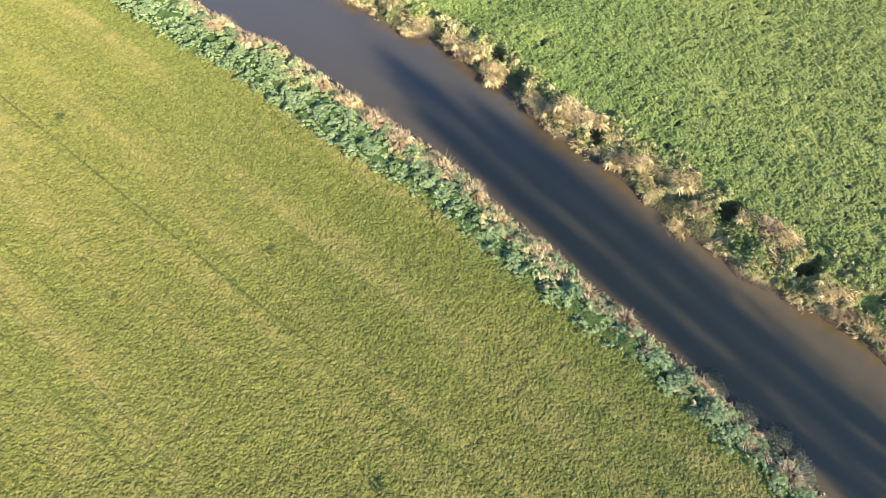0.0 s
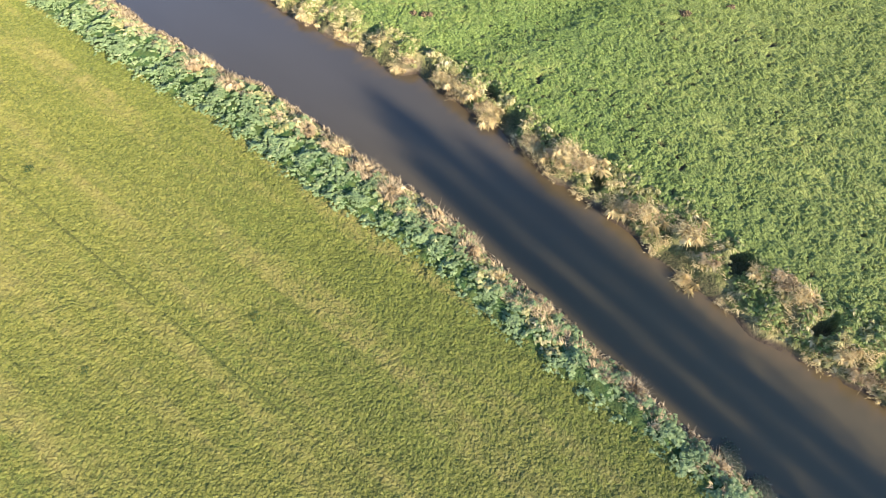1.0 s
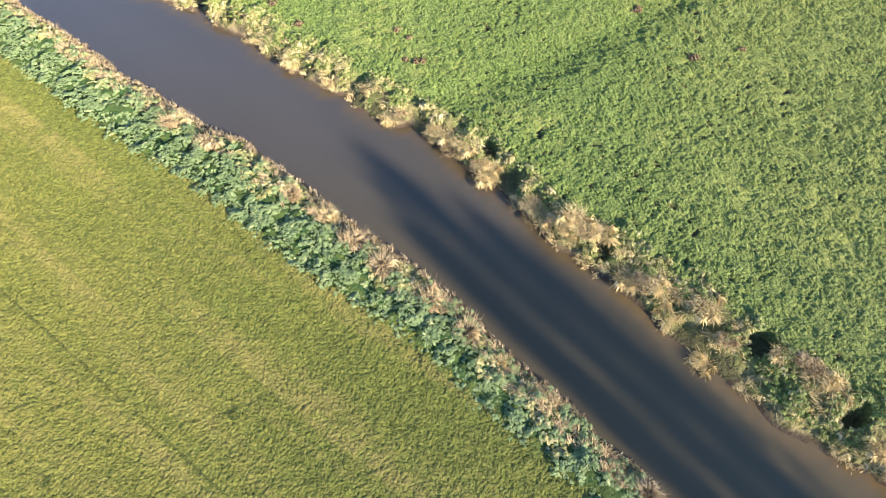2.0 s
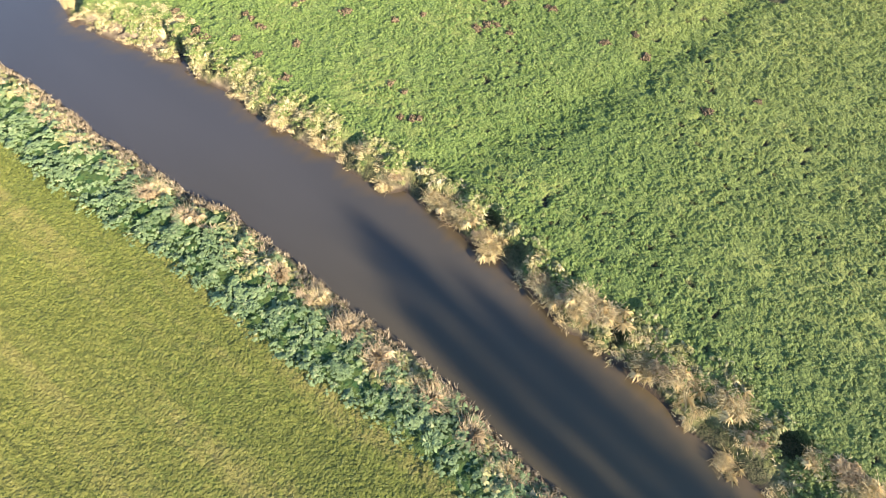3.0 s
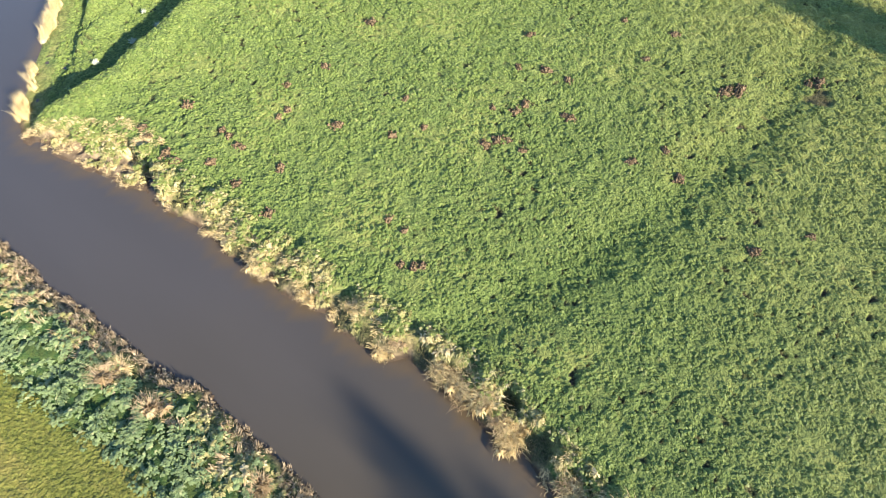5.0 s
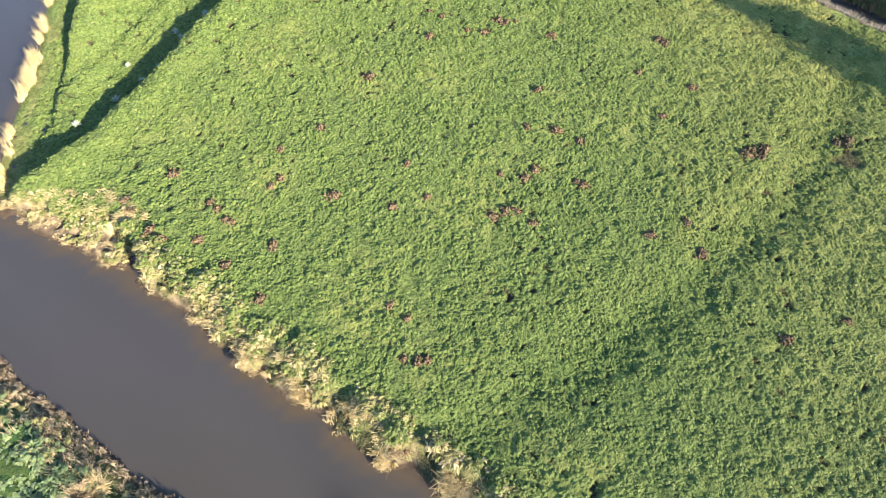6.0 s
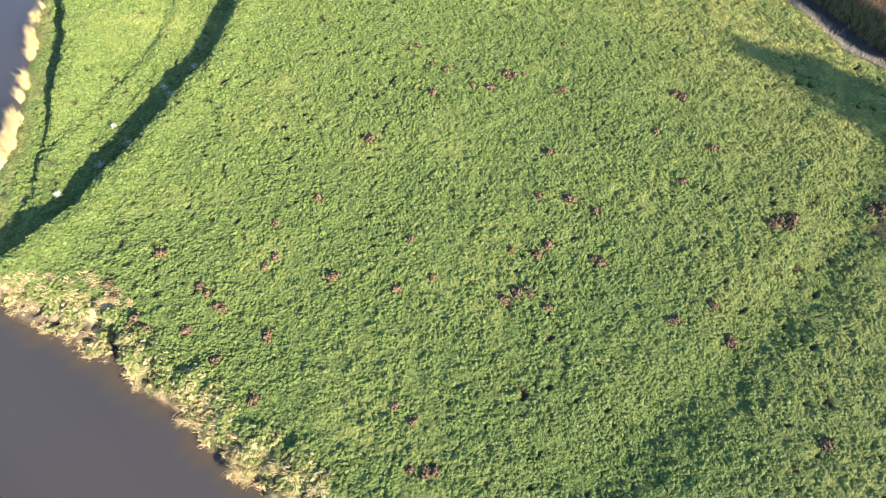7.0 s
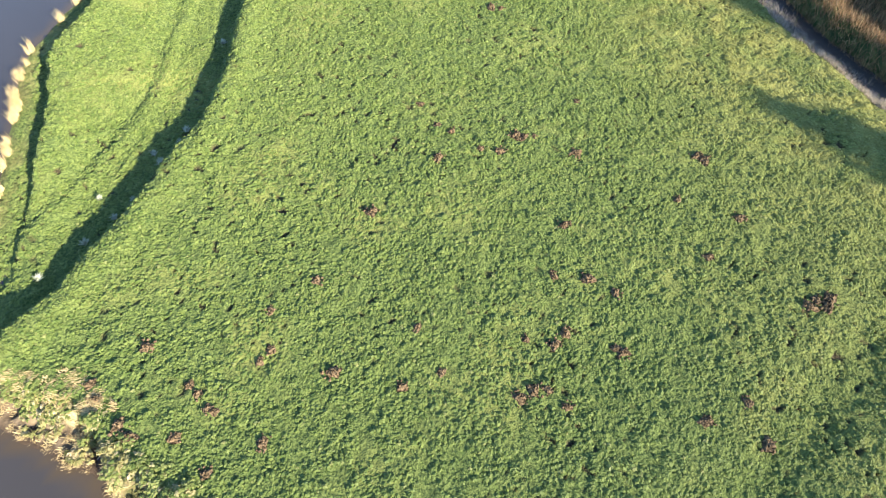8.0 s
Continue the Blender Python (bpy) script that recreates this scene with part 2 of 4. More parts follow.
# the last three heaps stand in for a dark muddy patch
MOLEHILLS_FAR = [(7.1, 72.3), (9.4, 72.0), (11.0, 70.8), (-5.1, 78.4), (-0.2, 83.4), (3.1, 84.1), (4.6, 83.8), (6.0, 85.4), (6.6, 85.2), (-0.1, 87.0), (-1.4, 89.5),
                 (11.3, 89.0), (19.5, 82.6), (20.0, 82.1), (17.0, 78.4), (10.4, 83.4), (5.4, 102.1), (6.3, 101.7), (23.3, 69.3), (23.9, 69.8), (24.5, 69.3), (24.8, 69.8),
                 (-8.7, 72.7), (-11.5, 70.6), (21.0, 76.6), (17.9, 73.4), (1.0, 86.2), (7.4, 85.3), (8.5, 76.5), (31.2, 70.1), (30.7, 70.5), (31.6, 70.6)]
PUDDLE = (30.9, 68.7)
rng = np.random.default_rng(7)


def value_noise(x, y, size, seed):
    """Smooth noise between -1 and 1 with lumps of the given size in metres."""
    table = np.random.default_rng(seed).uniform(-1, 1, (256, 256))
    u, v = x / size, y / size
    i, j = np.floor(u).astype(int), np.floor(v).astype(int)
    fu, fv = u - i, v - j
    fu, fv = fu * fu * (3 - 2 * fu), fv * fv * (3 - 2 * fv)
    i0, i1, j0, j1 = i % 256, (i + 1) % 256, j % 256, (j + 1) % 256
    low = table[i0, j0] * (1 - fu) + table[i1, j0] * fu
    high = table[i0, j1] * (1 - fu) + table[i1, j1] * fu
    return low * (1 - fv) + high * fv


def turned_noise(x, y, size, seed, turn):
    c, s = math.cos(turn), math.sin(turn)
    return value_noise(c * x - s * y, s * x + c * y, size, seed)


def far_from(x, y, line):
    """Distance to a line of points, and on which side of it (positive: to its left)."""
    best, side = np.full(x.shape, 1e9), np.zeros(x.shape)
    for (ax, ay), (bx, by) in zip(line[:-1], line[1:]):
        dx, dy = bx - ax, by - ay
        t = np.clip(((x - ax) * dx + (y - ay) * dy) / (dx * dx + dy * dy), 0, 1)
        d = np.hypot(x - ax - t * dx, y - ay - t * dy)
        nearer = d < best - 1e-9
        best = np.where(nearer, d, best)
        side = np.where(nearer, np.sign(dx * (y - ay) - dy * (x - ax)), side)
    return best, side


def smooth(v, low, high):
    v = np.clip((v - low) / (high - low), 0, 1)
    return v * v * (3 - 2 * v)


def hollowed(x, y):
    """Slumped notches in the river bank, 0 to 1."""
    edge = 0.28 * value_noise(x, y, 0.9, 85) + 0.22 * value_noise(x, y, 0.4, 86)
    return np.maximum.reduce([smooth(np.hypot(x - hx, y - hy) + edge, 1.1 * reach, 0.65 * reach) for hx, hy, reach in HOLLOWS])


def muddied(x, y):
    """The wet, trodden spot in the pasture."""
    return smooth(np.hypot((x - PUDDLE[0]) * 0.8, y - PUDDLE[1]) + 0.35 * value_noise(x, y, 0.8, 83), 1.15, 0.55)


def lay(x, y):
    """The land at (x, y): its height without the grass, and where it is mown, rank, strawy or bare."""
    wobble = 0.35 * value_noise(x, y, 1.7, 11) + 0.18 * value_noise(x, y, 0.7, 12)
    east, east_side = far_from(x, y, BANK_EAST)
    west, west_side = far_from(x, y, BANK_WEST)
    east = -east * east_side + wobble * 0.4  # positive on the meadow
    west = west * west_side + wobble * 0.7  # positive on the mown field
    on_field = west > 0
    off = np.where(on_field, west, east)  # distance from the water; negative in the river
    ditch, ditch_side = far_from(x, y, DITCH_WEST)
    ditch = ditch * ditch_side + 0.35 * wobble + 0.35 * value_noise(x, y, 4.5, 27)
    low = np.where(on_field, 0, -1.55 * smooth(ditch, -0.2, 1.6) + 1.43 * smooth(ditch, 3.2, 9.0)
                   - 0.62 * smooth(ditch, 5.6, 7.1) + 0.62 * smooth(ditch, 7.6, 12) + 0.42 * np.exp(-((ditch + 0.9) / 1.3) ** 2))
    low = np.maximum(low, -1.28)
    brook, brook_side = far_from(x, y, DITCH_EAST)
    brook = -brook * brook_side + 0.5 * wobble
    low = low + np.where(on_field, 0, -1.75 * smooth(brook, -0.3, 2.7) + 1.75 * smooth(brook, 4.4, 5.7) - 1.3 * smooth(brook, 6.6, 8.2) + 1.3 * smooth(brook, 11.0, 14.0))
    furrow, furrow_side = far_from(x, y, FURROW)
    furrow = furrow * furrow_side + 0.8 * wobble
    low = low - np.where(on_field, 0, (0.42 + 0.12 * value_noise(x, y, 3.0, 71)) * np.exp(-(furrow / 2.1) ** 2))
    low = low + 0.10 * value_noise(x, y, 9.0, 13) + 0.05 * value_noise(x, y, 3.5, 14)
    width = np.where(on_field, 2.6, np.where(x < -18, np.where(x > -21.8, 1.0, 2.9), 1.9 + 1.2 * smooth(x, 11, 16))) + 0.5 * value_noise(x, y, 3.0, 15)
    rise = smooth(off, 0.0, width) ** 0.8
    north = smooth(y, 68, 71) * (~on_field)
    low = low + 0.35 * north * np.exp(-((off - 4.4) / 1.5) ** 2)  # added rise that widens the shade of the northern reach's edge
    rise = rise * (1 - north) + north * (0.12 * smooth(off, 0, 0.8) + 0.88 * smooth(off, 2.7 + wobble, 3.4 + wobble))
    z = np.where(off > 0, WATER + 0.04 + (low - WATER - 0.04) * rise, WATER + 0.04 - np.minimum(1.3, -off * 0.6))
    slump = 0.42 * value_noise(x, y, 1.3, 72) + 0.22 * value_noise(x, y, 0.6, 73)
    z = z + np.where((off > 0) & ~on_field & (x > -19), slump * np.exp(-((off - 1.3) / 0.7) ** 2), 0)
    gone = hollowed(x, y) * (off > 0.05)
    z = z + (np.minimum(z, WATER + 0.55) - z) * gone
    cliff, cliff_side = far_from(x, y, CLIFF)
    cliff = np.where(on_field, -9.0, -cliff * cliff_side + 0.6 * wobble)
    ledge = WATER + 0.10 + 0.24 * np.maximum(off, 0) + 0.28 * value_noise(x, y, 0.9, 19) + 0.12 * value_noise(x, y, 0.45, 20)
    z = np.where((cliff > 0) & (off > 0), np.minimum(z, z + (ledge - z) * smooth(cliff, 0, np.where(x > -23, 0.2, 0.5))), z)
    z = z - np.where((x > -23) & (off > 0.2) & (cliff > -0.2), 0.30 * np.exp(-((cliff - 0.4) / 0.35) ** 2), 0)
    belt = np.where(on_field, smooth(off - 1.3 * smooth(x, 2, -10) + 1.4 * smooth(x, 3, 15), 5.0 + 0.6 * wobble, 3.6 + 0.6 * wobble), 0)
    belt = np.maximum(belt, np.where(on_field, 0, smooth(brook, 1.5, 2.8)))
    straw = np.where(on_field, smooth(off, 2.0, 0.6) * 0.5, smooth(off - 1.2 * smooth(x, 11, 16), 2.5, 1.0) * 0.75) * smooth(value_noise(x, y, 1.3, 16), -0.7, 0.2)
    bare = smooth(off, 0.8 + 0.6 * value_noise(x, y, 1.1, 17), 0.1)
    straw = np.maximum(straw, np.where(on_field, 0, 0.7 * smooth(brook, 3.0, 4.6)))
    bare, straw = bare * (1 - 0.7 * north), straw * (1 - 0.6 * north)
    straw = np.maximum(straw, smooth(cliff, -0.2, 0.5) * 0.95 * (y < 68.5))
    bare = np.maximum(bare, smooth(cliff, 0.1, 0.6) * smooth(off + 0.8 * value_noise(x, y, 0.8, 18), 2.3, 1.0) * (y < 67.5))
    straw, bare = straw * (1 - gone), bare * (1 - 0.8 * gone)
    muddy = muddied(x, y)
    z = z - 0.12 * muddy
    z = z - np.where(on_field & (x < 0), 0.14 * np.exp(-((off - 4.8) / 0.35) ** 2), 0)
    return z, np.where(on_field, 1.0, 0.0), belt, straw, bare, off, ditch, brook, furrow


def turf(x, y, land):
    """How far the rough turf stands above the land: lumps, and pocks trodden into the pasture."""
    z, mown, rank, straw, bare, off = land[:6]
    lump = 0.5 * turned_noise(x, y, 0.56, 21, 0.5) + 0.55 * turned_noise(x, y, 0.38, 22, 1.1) + 0.12 * value_noise(x, y, 1.2, 23)
    rough = np.where(mown > 0.5, np.where(rank > 0.5, 0.20, 0.045), 0.11)
    return (off > 0.1) * (1 - bare) * (rough * lump - (mown < 0.5) * 0.22 * trodden(x, y))


def trodden(x, y):
    """Holes trodden into the pasture, in groups, 0 to 1."""
    return smooth(turned_noise(x, y, 0.40, 25, 0.8), 0.66, 0.84) * smooth(value_noise(x, y, 7.0, 26), -0.45, 0.25)


def rutted(x, y):
    """The thin wheel ruts across the mown field, 0 to 1."""
    across = x * math.sin(radians(36.2)) + y * math.cos(radians(36.2)) + 0.08 * value_noise(x, y, 2.5, 81)
    worn = smooth(value_noise(x, y, 4.0, 82), -0.75, 0.1)
    return sum(depth * worn * smooth(np.abs(across - way), 0.15, 0.06) for way, depth in ((10.2, 1.0), (15.5, 0.45), (0.8, 0.6), (-0.75, 0.6), (2.9, 0.35)))


def lush_and_shade(x, y, land):
    """1 where the grass is tall, wet and dark (towards the river and by the old furrow, whose shaded side is painted in
    with it), 0 where it is grazed or mown and pale.
    """
    patchy = 4.0 * value_noise(x, y, 6.0, 28)
    furrow = land[8] + 0.35 * patchy
    # dark band of lush growth plus the furrow's painted shade
    band = smooth(furrow, -5.0, -1.6) * smooth(furrow, 1.6, -0.6)
    beyond = 0.12 * smooth(land[8] + patchy, 9.0, -3.0) * smooth(y, 74.0, 52.0)
    return np.where(land[1] > 0.5, smooth(land[5] + patchy, 17.0, 6.0), np.maximum(0.6 * band, beyond))


def yellowness(x, y, brook, furrow):
    """How much yellower and paler the pasture is: towards the eastern ditch, on the furrow's rim, and eastwards."""
    rim = 0.4 * smooth(furrow, 0.3, 1.6) * smooth(furrow, 4.2, 2.4) * smooth(x, 7.0, 20.0)
    paling = 0.35 * smooth(x, 10.0, 30.0)
    return np.maximum(paling, np.maximum(rim, smooth(brook, -20.0, -3.0)) * smooth(value_noise(x, y, 1.6, 29), -0.8, 0.4))


def grid_axis(low, high, step, far):
    inner = np.arange(low, high, step)
    reach = np.array([0.6, 1.6, 3, 6, 11, 20, 40, 80, 160, 400, 1000, far])
    return np.concatenate([low - reach[::-1], inner, inner[-1] + reach])


def mesh_of(name, verts, faces, material, smooth_shade=False):
    """A mesh from arrays of places and of triangles or quads."""
    me = bpy.data.meshes.new(name)
    verts, faces = np.asarray(verts, np.float32), np.asarray(faces, np.int32)
    n, k = faces.shape
    me.vertices.add(len(verts))
    me.vertices.foreach_set("co", verts.ravel())
    me.loops.add(n * k)
    me.loops.foreach_set("vertex_index", faces.ravel())
    me.polygons.add(n)
    me.polygons.foreach_set("loop_start", np.arange(0, n * k, k, dtype=np.int32))
    me.polygons.foreach_set("use_smooth", np.full(n, smooth_shade))
    me.materials.append(material)
    me.update(calc_edges=True)
    return me


def build_ground():
    xs, ys = grid_axis(-46, 46, 0.19, 2500), grid_axis(5, 112, 0.19, 2500)
    x, y = np.meshgrid(xs, ys)
    z, mown, rank, straw, bare, off, ditch, brook, furrow = lay(x, y)
    z = z + turf(x, y, (z, mown, rank, straw, bare, off))
    z = z + (off > 0) * bare * 0.10 * value_noise(x, y, 0.45, 24)
    ny, nx = x.shape
    index = np.arange(nx * ny).reshape(ny, nx)
    faces = np.stack([index[:-1, :-1], index[:-1, 1:], index[1:, 1:], index[1:, :-1]], -1).reshape(-1, 4)
    me = mesh_of("ground", np.stack([x, y, z], -1).reshape(-1, 3), faces, M_GROUND, True)
    # the hollows' share of the pock mask stands for shade, not soil
    for key, values in (("mown", mown), ("yellow", yellowness(x, y, brook, furrow)), ("lush_shaded", lush_and_shade(x, y, (z, mown, rank, straw, bare, off, ditch, brook, furrow))), ("rank", rank), ("straw", straw), ("mud", bare), ("pock_and_shade", np.maximum(trodden(x, y), np.maximum(0.85 * muddied(x, y), 0.8 * hollowed(x, y))) * (mown < 0.5))):
        me.attributes.new(key, "FLOAT", "POINT").data.foreach_set("value", values.astype(np.float32).ravel())
    tagged(new("ground", me), "grassy river meadow and mown field with low earthen banks", "ground", kind="structure")


build_ground()


def build_water():
    xs, ys = grid_axis(-44, 32, 0.8, 900), grid_axis(6, 112, 0.8, 900)
    x, y = np.meshgrid(xs, ys)
    east, side = far_from(x, y, BANK_EAST)
    shallow = 0.8 * smooth(east + 0.3 * value_noise(x, y, 1.5, 62), 1.1, 0.2)
    ny, nx = x.shape
    index = np.arange(nx * ny).reshape(ny, nx)
    faces = np.stack([index[:-1, :-1], index[:-1, 1:], index[1:, 1:], index[1:, :-1]], -1).reshape(-1, 4)
    me = mesh_of("river_water", np.stack([x, y, np.full(x.shape, WATER)], -1).reshape(-1, 3), faces, M_WATER, True)
    for key, values in (("shallow", shallow), ("silty", smooth(y + 3 * value_noise(x, y, 7.0, 63), 58.0, 20.0))):
        me.attributes.new(key, "FLOAT", "POINT").data.foreach_set("value", values.astype(np.float32).ravel())
    return new("river_water", me)


water = build_water()
tagged(water, "still, murky grey-brown river water", "water", kind="structure")


# ---- growing things ----
def scatter(count, x0, x1, y0, y1):
    return rng.uniform(x0, x1, count), rng.uniform(y0, y1, count)


def tufts(x, y, z, count, length, width, lean_low, lean_high):
    """Small grass tufts: blades that spring from one point, a triangle each."""
    n = len(x)
    v = np.empty((n, 1 + 2 * count, 3))
    v[:, 0] = np.stack([x, y, z], -1)
    faces = []
    for k in range(count):
        a = rng.uniform(0, 2 * np.pi, n)
        size, lean = length * rng.uniform(0.6, 1.2, n), rng.uniform(lean_low, lean_high, n)
        dx, dy, w = np.cos(a), np.sin(a), width * rng.uniform(0.7, 1.3, n)
        v[:, 1 + 2 * k] = np.stack([x + dx * size * np.sin(lean) * 0.35 - dy * w, y + dy * size * np.sin(lean) * 0.35 + dx * w, z + size * np.cos(lean) * 0.5], -1)
        v[:, 2 + 2 * k] = np.stack([x + dx * size * np.sin(lean), y + dy * size * np.sin(lean), z + size * np.cos(lean)], -1)
        faces.append(np.arange(n)[:, None] * (1 + 2 * count) + np.array([[0, 1 + 2 * k, 2 + 2 * k]]))
    return v.reshape(-1, 3), np.concatenate(faces)


def domes(x, y, z, radius, height, count, ragged=0.3):
    """Low leafy clumps: drooping leaves, two triangles each, that spread from the crown of the clump."""
    n = len(x)
    v = np.empty((n, 1 + 3 * count, 3))
    v[:, 0] = np.stack([x + radius * rng.normal(0, 0.15, n), y + radius * rng.normal(0, 0.15, n), z + height], -1)
    start, faces, base = rng.uniform(0, 2 * np.pi, n), [], np.arange(n)[:, None] * (1 + 3 * count)
    for k in range(count):
        a = start + (k + rng.uniform(-0.35, 0.35, n)) * 2 * np.pi / count
        reach, wide = radius * rng.uniform(1 - ragged, 1 + ragged, n), np.pi / count * rng.uniform(0.8, 1.3, n)
        knee, drop = z + height * rng.uniform(0.55, 1.0, n), z + height * rng.uniform(-0.1, 0.4, n)
        for i, turn, part_way, level in ((1, -wide, 0.6, knee), (2, wide, 0.6, knee * 0.5 + 0.5 * (z + height * rng.uniform(0.5, 1.0, n))), (3, 0, 1.0, drop)):
            v[:, i + 3 * k] = np.stack([x + reach * part_way * np.cos(a + turn), y + reach * part_way * np.sin(a + turn), level], -1)
        faces += [base + np.array([[0, 1 + 3 * k, 3 + 3 * k]]), base + np.array([[0, 3 + 3 * k, 2 + 3 * k]])]
    return v.reshape(-1, 3), np.concatenate(faces)


def meadow_grass():
    """Rough leafy grass of the pasture, in clumps with trodden gaps between."""
    x, y = scatter(230000, -40, 44, 16, 110)
    land = lay(x, y)
    z, mown, rank, straw, bare, off, ditch, brook, furrow = land
    gaps = turned_noise(x, y, 0.45, 41, 0.3) + 0.6 * turned_noise(x, y, 1.1, 42, 0.9)
    keep = (mown < 0.5) & (off > 1.7 + 1.2 * smooth(x, 11, 16) + 0.4 * value_noise(x, y, 1.2, 84)) & (bare < 0.5) & (straw < 0.7) & (brook < 0.8) & (gaps > rng.uniform(-0.9, 0.1, len(x))) & (x < 26 + 0.34 * (y - 10))
    for hx, hy in MOLEHILLS_NEAR + MOLEHILLS_FAR:
        keep &= np.hypot(x - hx, y - hy) > 0.40
    keep &= (trodden(x, y) < 0.4) & (muddied(x, y) < 0.4) & (hollowed(x, y) < 0.3)
    z = (z + turf(x, y, land))[keep]
    x, y, gaps = x[keep], y[keep], gaps[keep]
    n = len(x)
    size = rng.uniform(0.085, 0.175, n) * (1 + 0.25 * np.clip(gaps, -0.5, 1))
    v, f = domes(x, y, z - 0.02, size, size * rng.uniform(0.4, 0.85, n), 5, 0.3)
    me = mesh_of("meadow_grass", v, f, M_PASTURE)
    me.attributes.new("lush_shaded", "FLOAT", "POINT").data.foreach_set("value", np.repeat(lush_and_shade(x, y, [layer[keep] for layer in land]), 16).astype(np.float32))
    me.attributes.new("yellow", "FLOAT", "POINT").data.foreach_set("value", np.repeat(yellowness(x, y, brook[keep], furrow[keep]), 16).astype(np.float32))
    tagged(new("meadow_grass", me), "rough leafy green pasture grass in tufts", "grass", kind="stuff")


def field_grass():
    """Short mown grass."""
    x, y = scatter(230000, -40, 20, 5, 62)
    land = lay(x, y)
    z, mown, rank, straw, bare, off, ditch, brook, furrow = land
    gaps = turned_noise(x, y, 0.24, 43, 0.4) + 0.5 * turned_noise(x, y, 0.6, 44, 1.0)
    keep = (mown > 0.5) & (rank < rng.uniform(0.3, 0.9, len(x))) & (off > 2.0) & (x + y < 48) & (x > -24 - 0.43 * (y - 8.5)) & (gaps > rng.uniform(-1.2, 0.1, len(x))) & (rutted(x, y) < 0.3)
    z = (z + turf(x, y, land))[keep]
    x, y, gaps = x[keep], y[keep], gaps[keep]
    n = len(x)
    size = rng.uniform(0.08, 0.16, n)
    v, f = domes(x, y, z - 0.01, size, size * rng.uniform(0.25, 0.55, n), 4, 0.3)
    me = mesh_of("field_grass", v, f, M_MOWN)
    me.attributes.new("lush_shaded", "FLOAT", "POINT").data.foreach_set("value", np.repeat(lush_and_shade(x, y, [layer[keep] for layer in land]), 13).astype(np.float32))
    tagged(new("field_grass", me), "short mown yellow-green grass", "grass", kind="stuff")


def strips(x, y, z, length, width, heading, lean, droop, segments=3):
    """Long curved leaves as tapering strips: arrays of places and faces."""
    n = len(x)
    dx, dy = np.cos(heading), np.sin(heading)
    v = np.empty((n, 2 * segments + 1, 3))
    px, py, pz, angle = x.copy(), y.copy(), z.copy(), lean.copy()
    for k in range(segments + 1):
        w = width * (1 - k / segments) ** 0.6 / 2
        if k < segments:
            v[:, 2 * k] = np.stack([px - dy * w, py + dx * w, pz], -1)
            v[:, 2 * k + 1] = np.stack([px + dy * w, py - dx * w, pz], -1)
        else:
            v[:, 2 * k] = np.stack([px, py, pz], -1)
        step = length / segments
        px, py, pz = px + dx * np.sin(angle) * step, py + dy * np.sin(angle) * step, pz + np.cos(angle) * step
        angle = np.minimum(angle + droop / segments, 2.2)
    tri = []
    for k in range(segments - 1):
        a = 2 * k
        tri += [(a, a + 1, a + 3), (a, a + 3, a + 2)]
    tri.append((2 * segments - 2, 2 * segments - 1, 2 * segments))
    base = np.arange(n)[:, None] * (2 * segments + 1)
    return v.reshape(-1, 3), np.concatenate([base + np.array([t]) for t in tri])


def leaves(x, y, z, length, width, heading, tilt):
    """Broad leaves folded along the rib: four triangles each."""
    n = len(x)
    dx, dy = np.cos(heading), np.sin(heading)
    up, out = np.sin(tilt), np.cos(tilt)
    v = np.empty((n, 5, 3))
    rib = lambda part, side, lift: np.stack([x + dx * out * length * part - dy * width * side, y + dy * out * length * part + dx * width * side, z + up * length * part + lift], -1)
    v[:, 0], v[:, 1], v[:, 2] = rib(0, 0, 0), rib(0.5, 0.5, width * 0.25), rib(0.5, -0.5, width * 0.25)
    v[:, 3], v[:, 4] = rib(0.55, 0, 0), rib(1.0, 0, -0.15 * length)
    base = np.arange(n)[:, None] * 5
    return v.reshape(-1, 3), np.concatenate([base + np.array([t]) for t in ((0, 3, 1), (0, 2, 3), (1, 3, 4), (3, 2, 4))])


def spread(count, x0, x1, y0, y1, test):
    """Random places in a stretch of the plan where test(x, y, land) holds, with the land's height there."""
    x, y = scatter(count, x0, x1, y0, y1)
    land = lay(x, y)
    keep = test(x, y, *land)
    return x[keep], y[keep], land[0][keep]


def along(line, count, low, high, test, side=1):
    """Random places within low to high metres of a bank, on the land's side, where test(x, y, land) holds."""
    ends = np.array(line, float)
    ends = ends[(ends[:, 1] > 4) & (ends[:, 1] < 115)]
    step = ends[1:] - ends[:-1]
    size = np.hypot(step[:, 0], step[:, 1])
    pick = rng.choice(len(size), count, p=size / size.sum())
    where = ends[pick] + step[pick] * rng.random(count)[:, None]
    out = rng.uniform(low, high, count) * side / size[pick]
    x, y = where[:, 0] + step[pick, 1] * out, where[:, 1] - step[pick, 0] * out
    land = lay(x, y)
    keep = test(x, y, *land)
    return x[keep], y[keep], land[0][keep]


def sheaves(x, y, z, each, loose, length, width, heading, lean, droop, segments=3):
    """Bundles of long leaves that fall the same way."""
    n = len(x) * each
    way, size = np.repeat(heading, each) + rng.normal(0, 0.45, n), np.repeat(length * rng.uniform(0.6, 1.2, len(x)), each) * rng.uniform(0.6, 1.1, n)
    x, y, z = (np.repeat(v, each) for v in (x, y, z))
    return strips(x + rng.normal(0, loose, n), y + rng.normal(0, loose, n), z, size, width * rng.uniform(0.7, 1.3, n), way, rng.uniform(*lean, n), rng.uniform(*droop, n), segments)


def tufted(x, y, z, each, loose):
    n = len(x) * each
    x, y, z = (np.repeat(v, each) for v in (x, y, z))
    return x + rng.normal(0, loose, n), y + rng.normal(0, loose, n), z, n


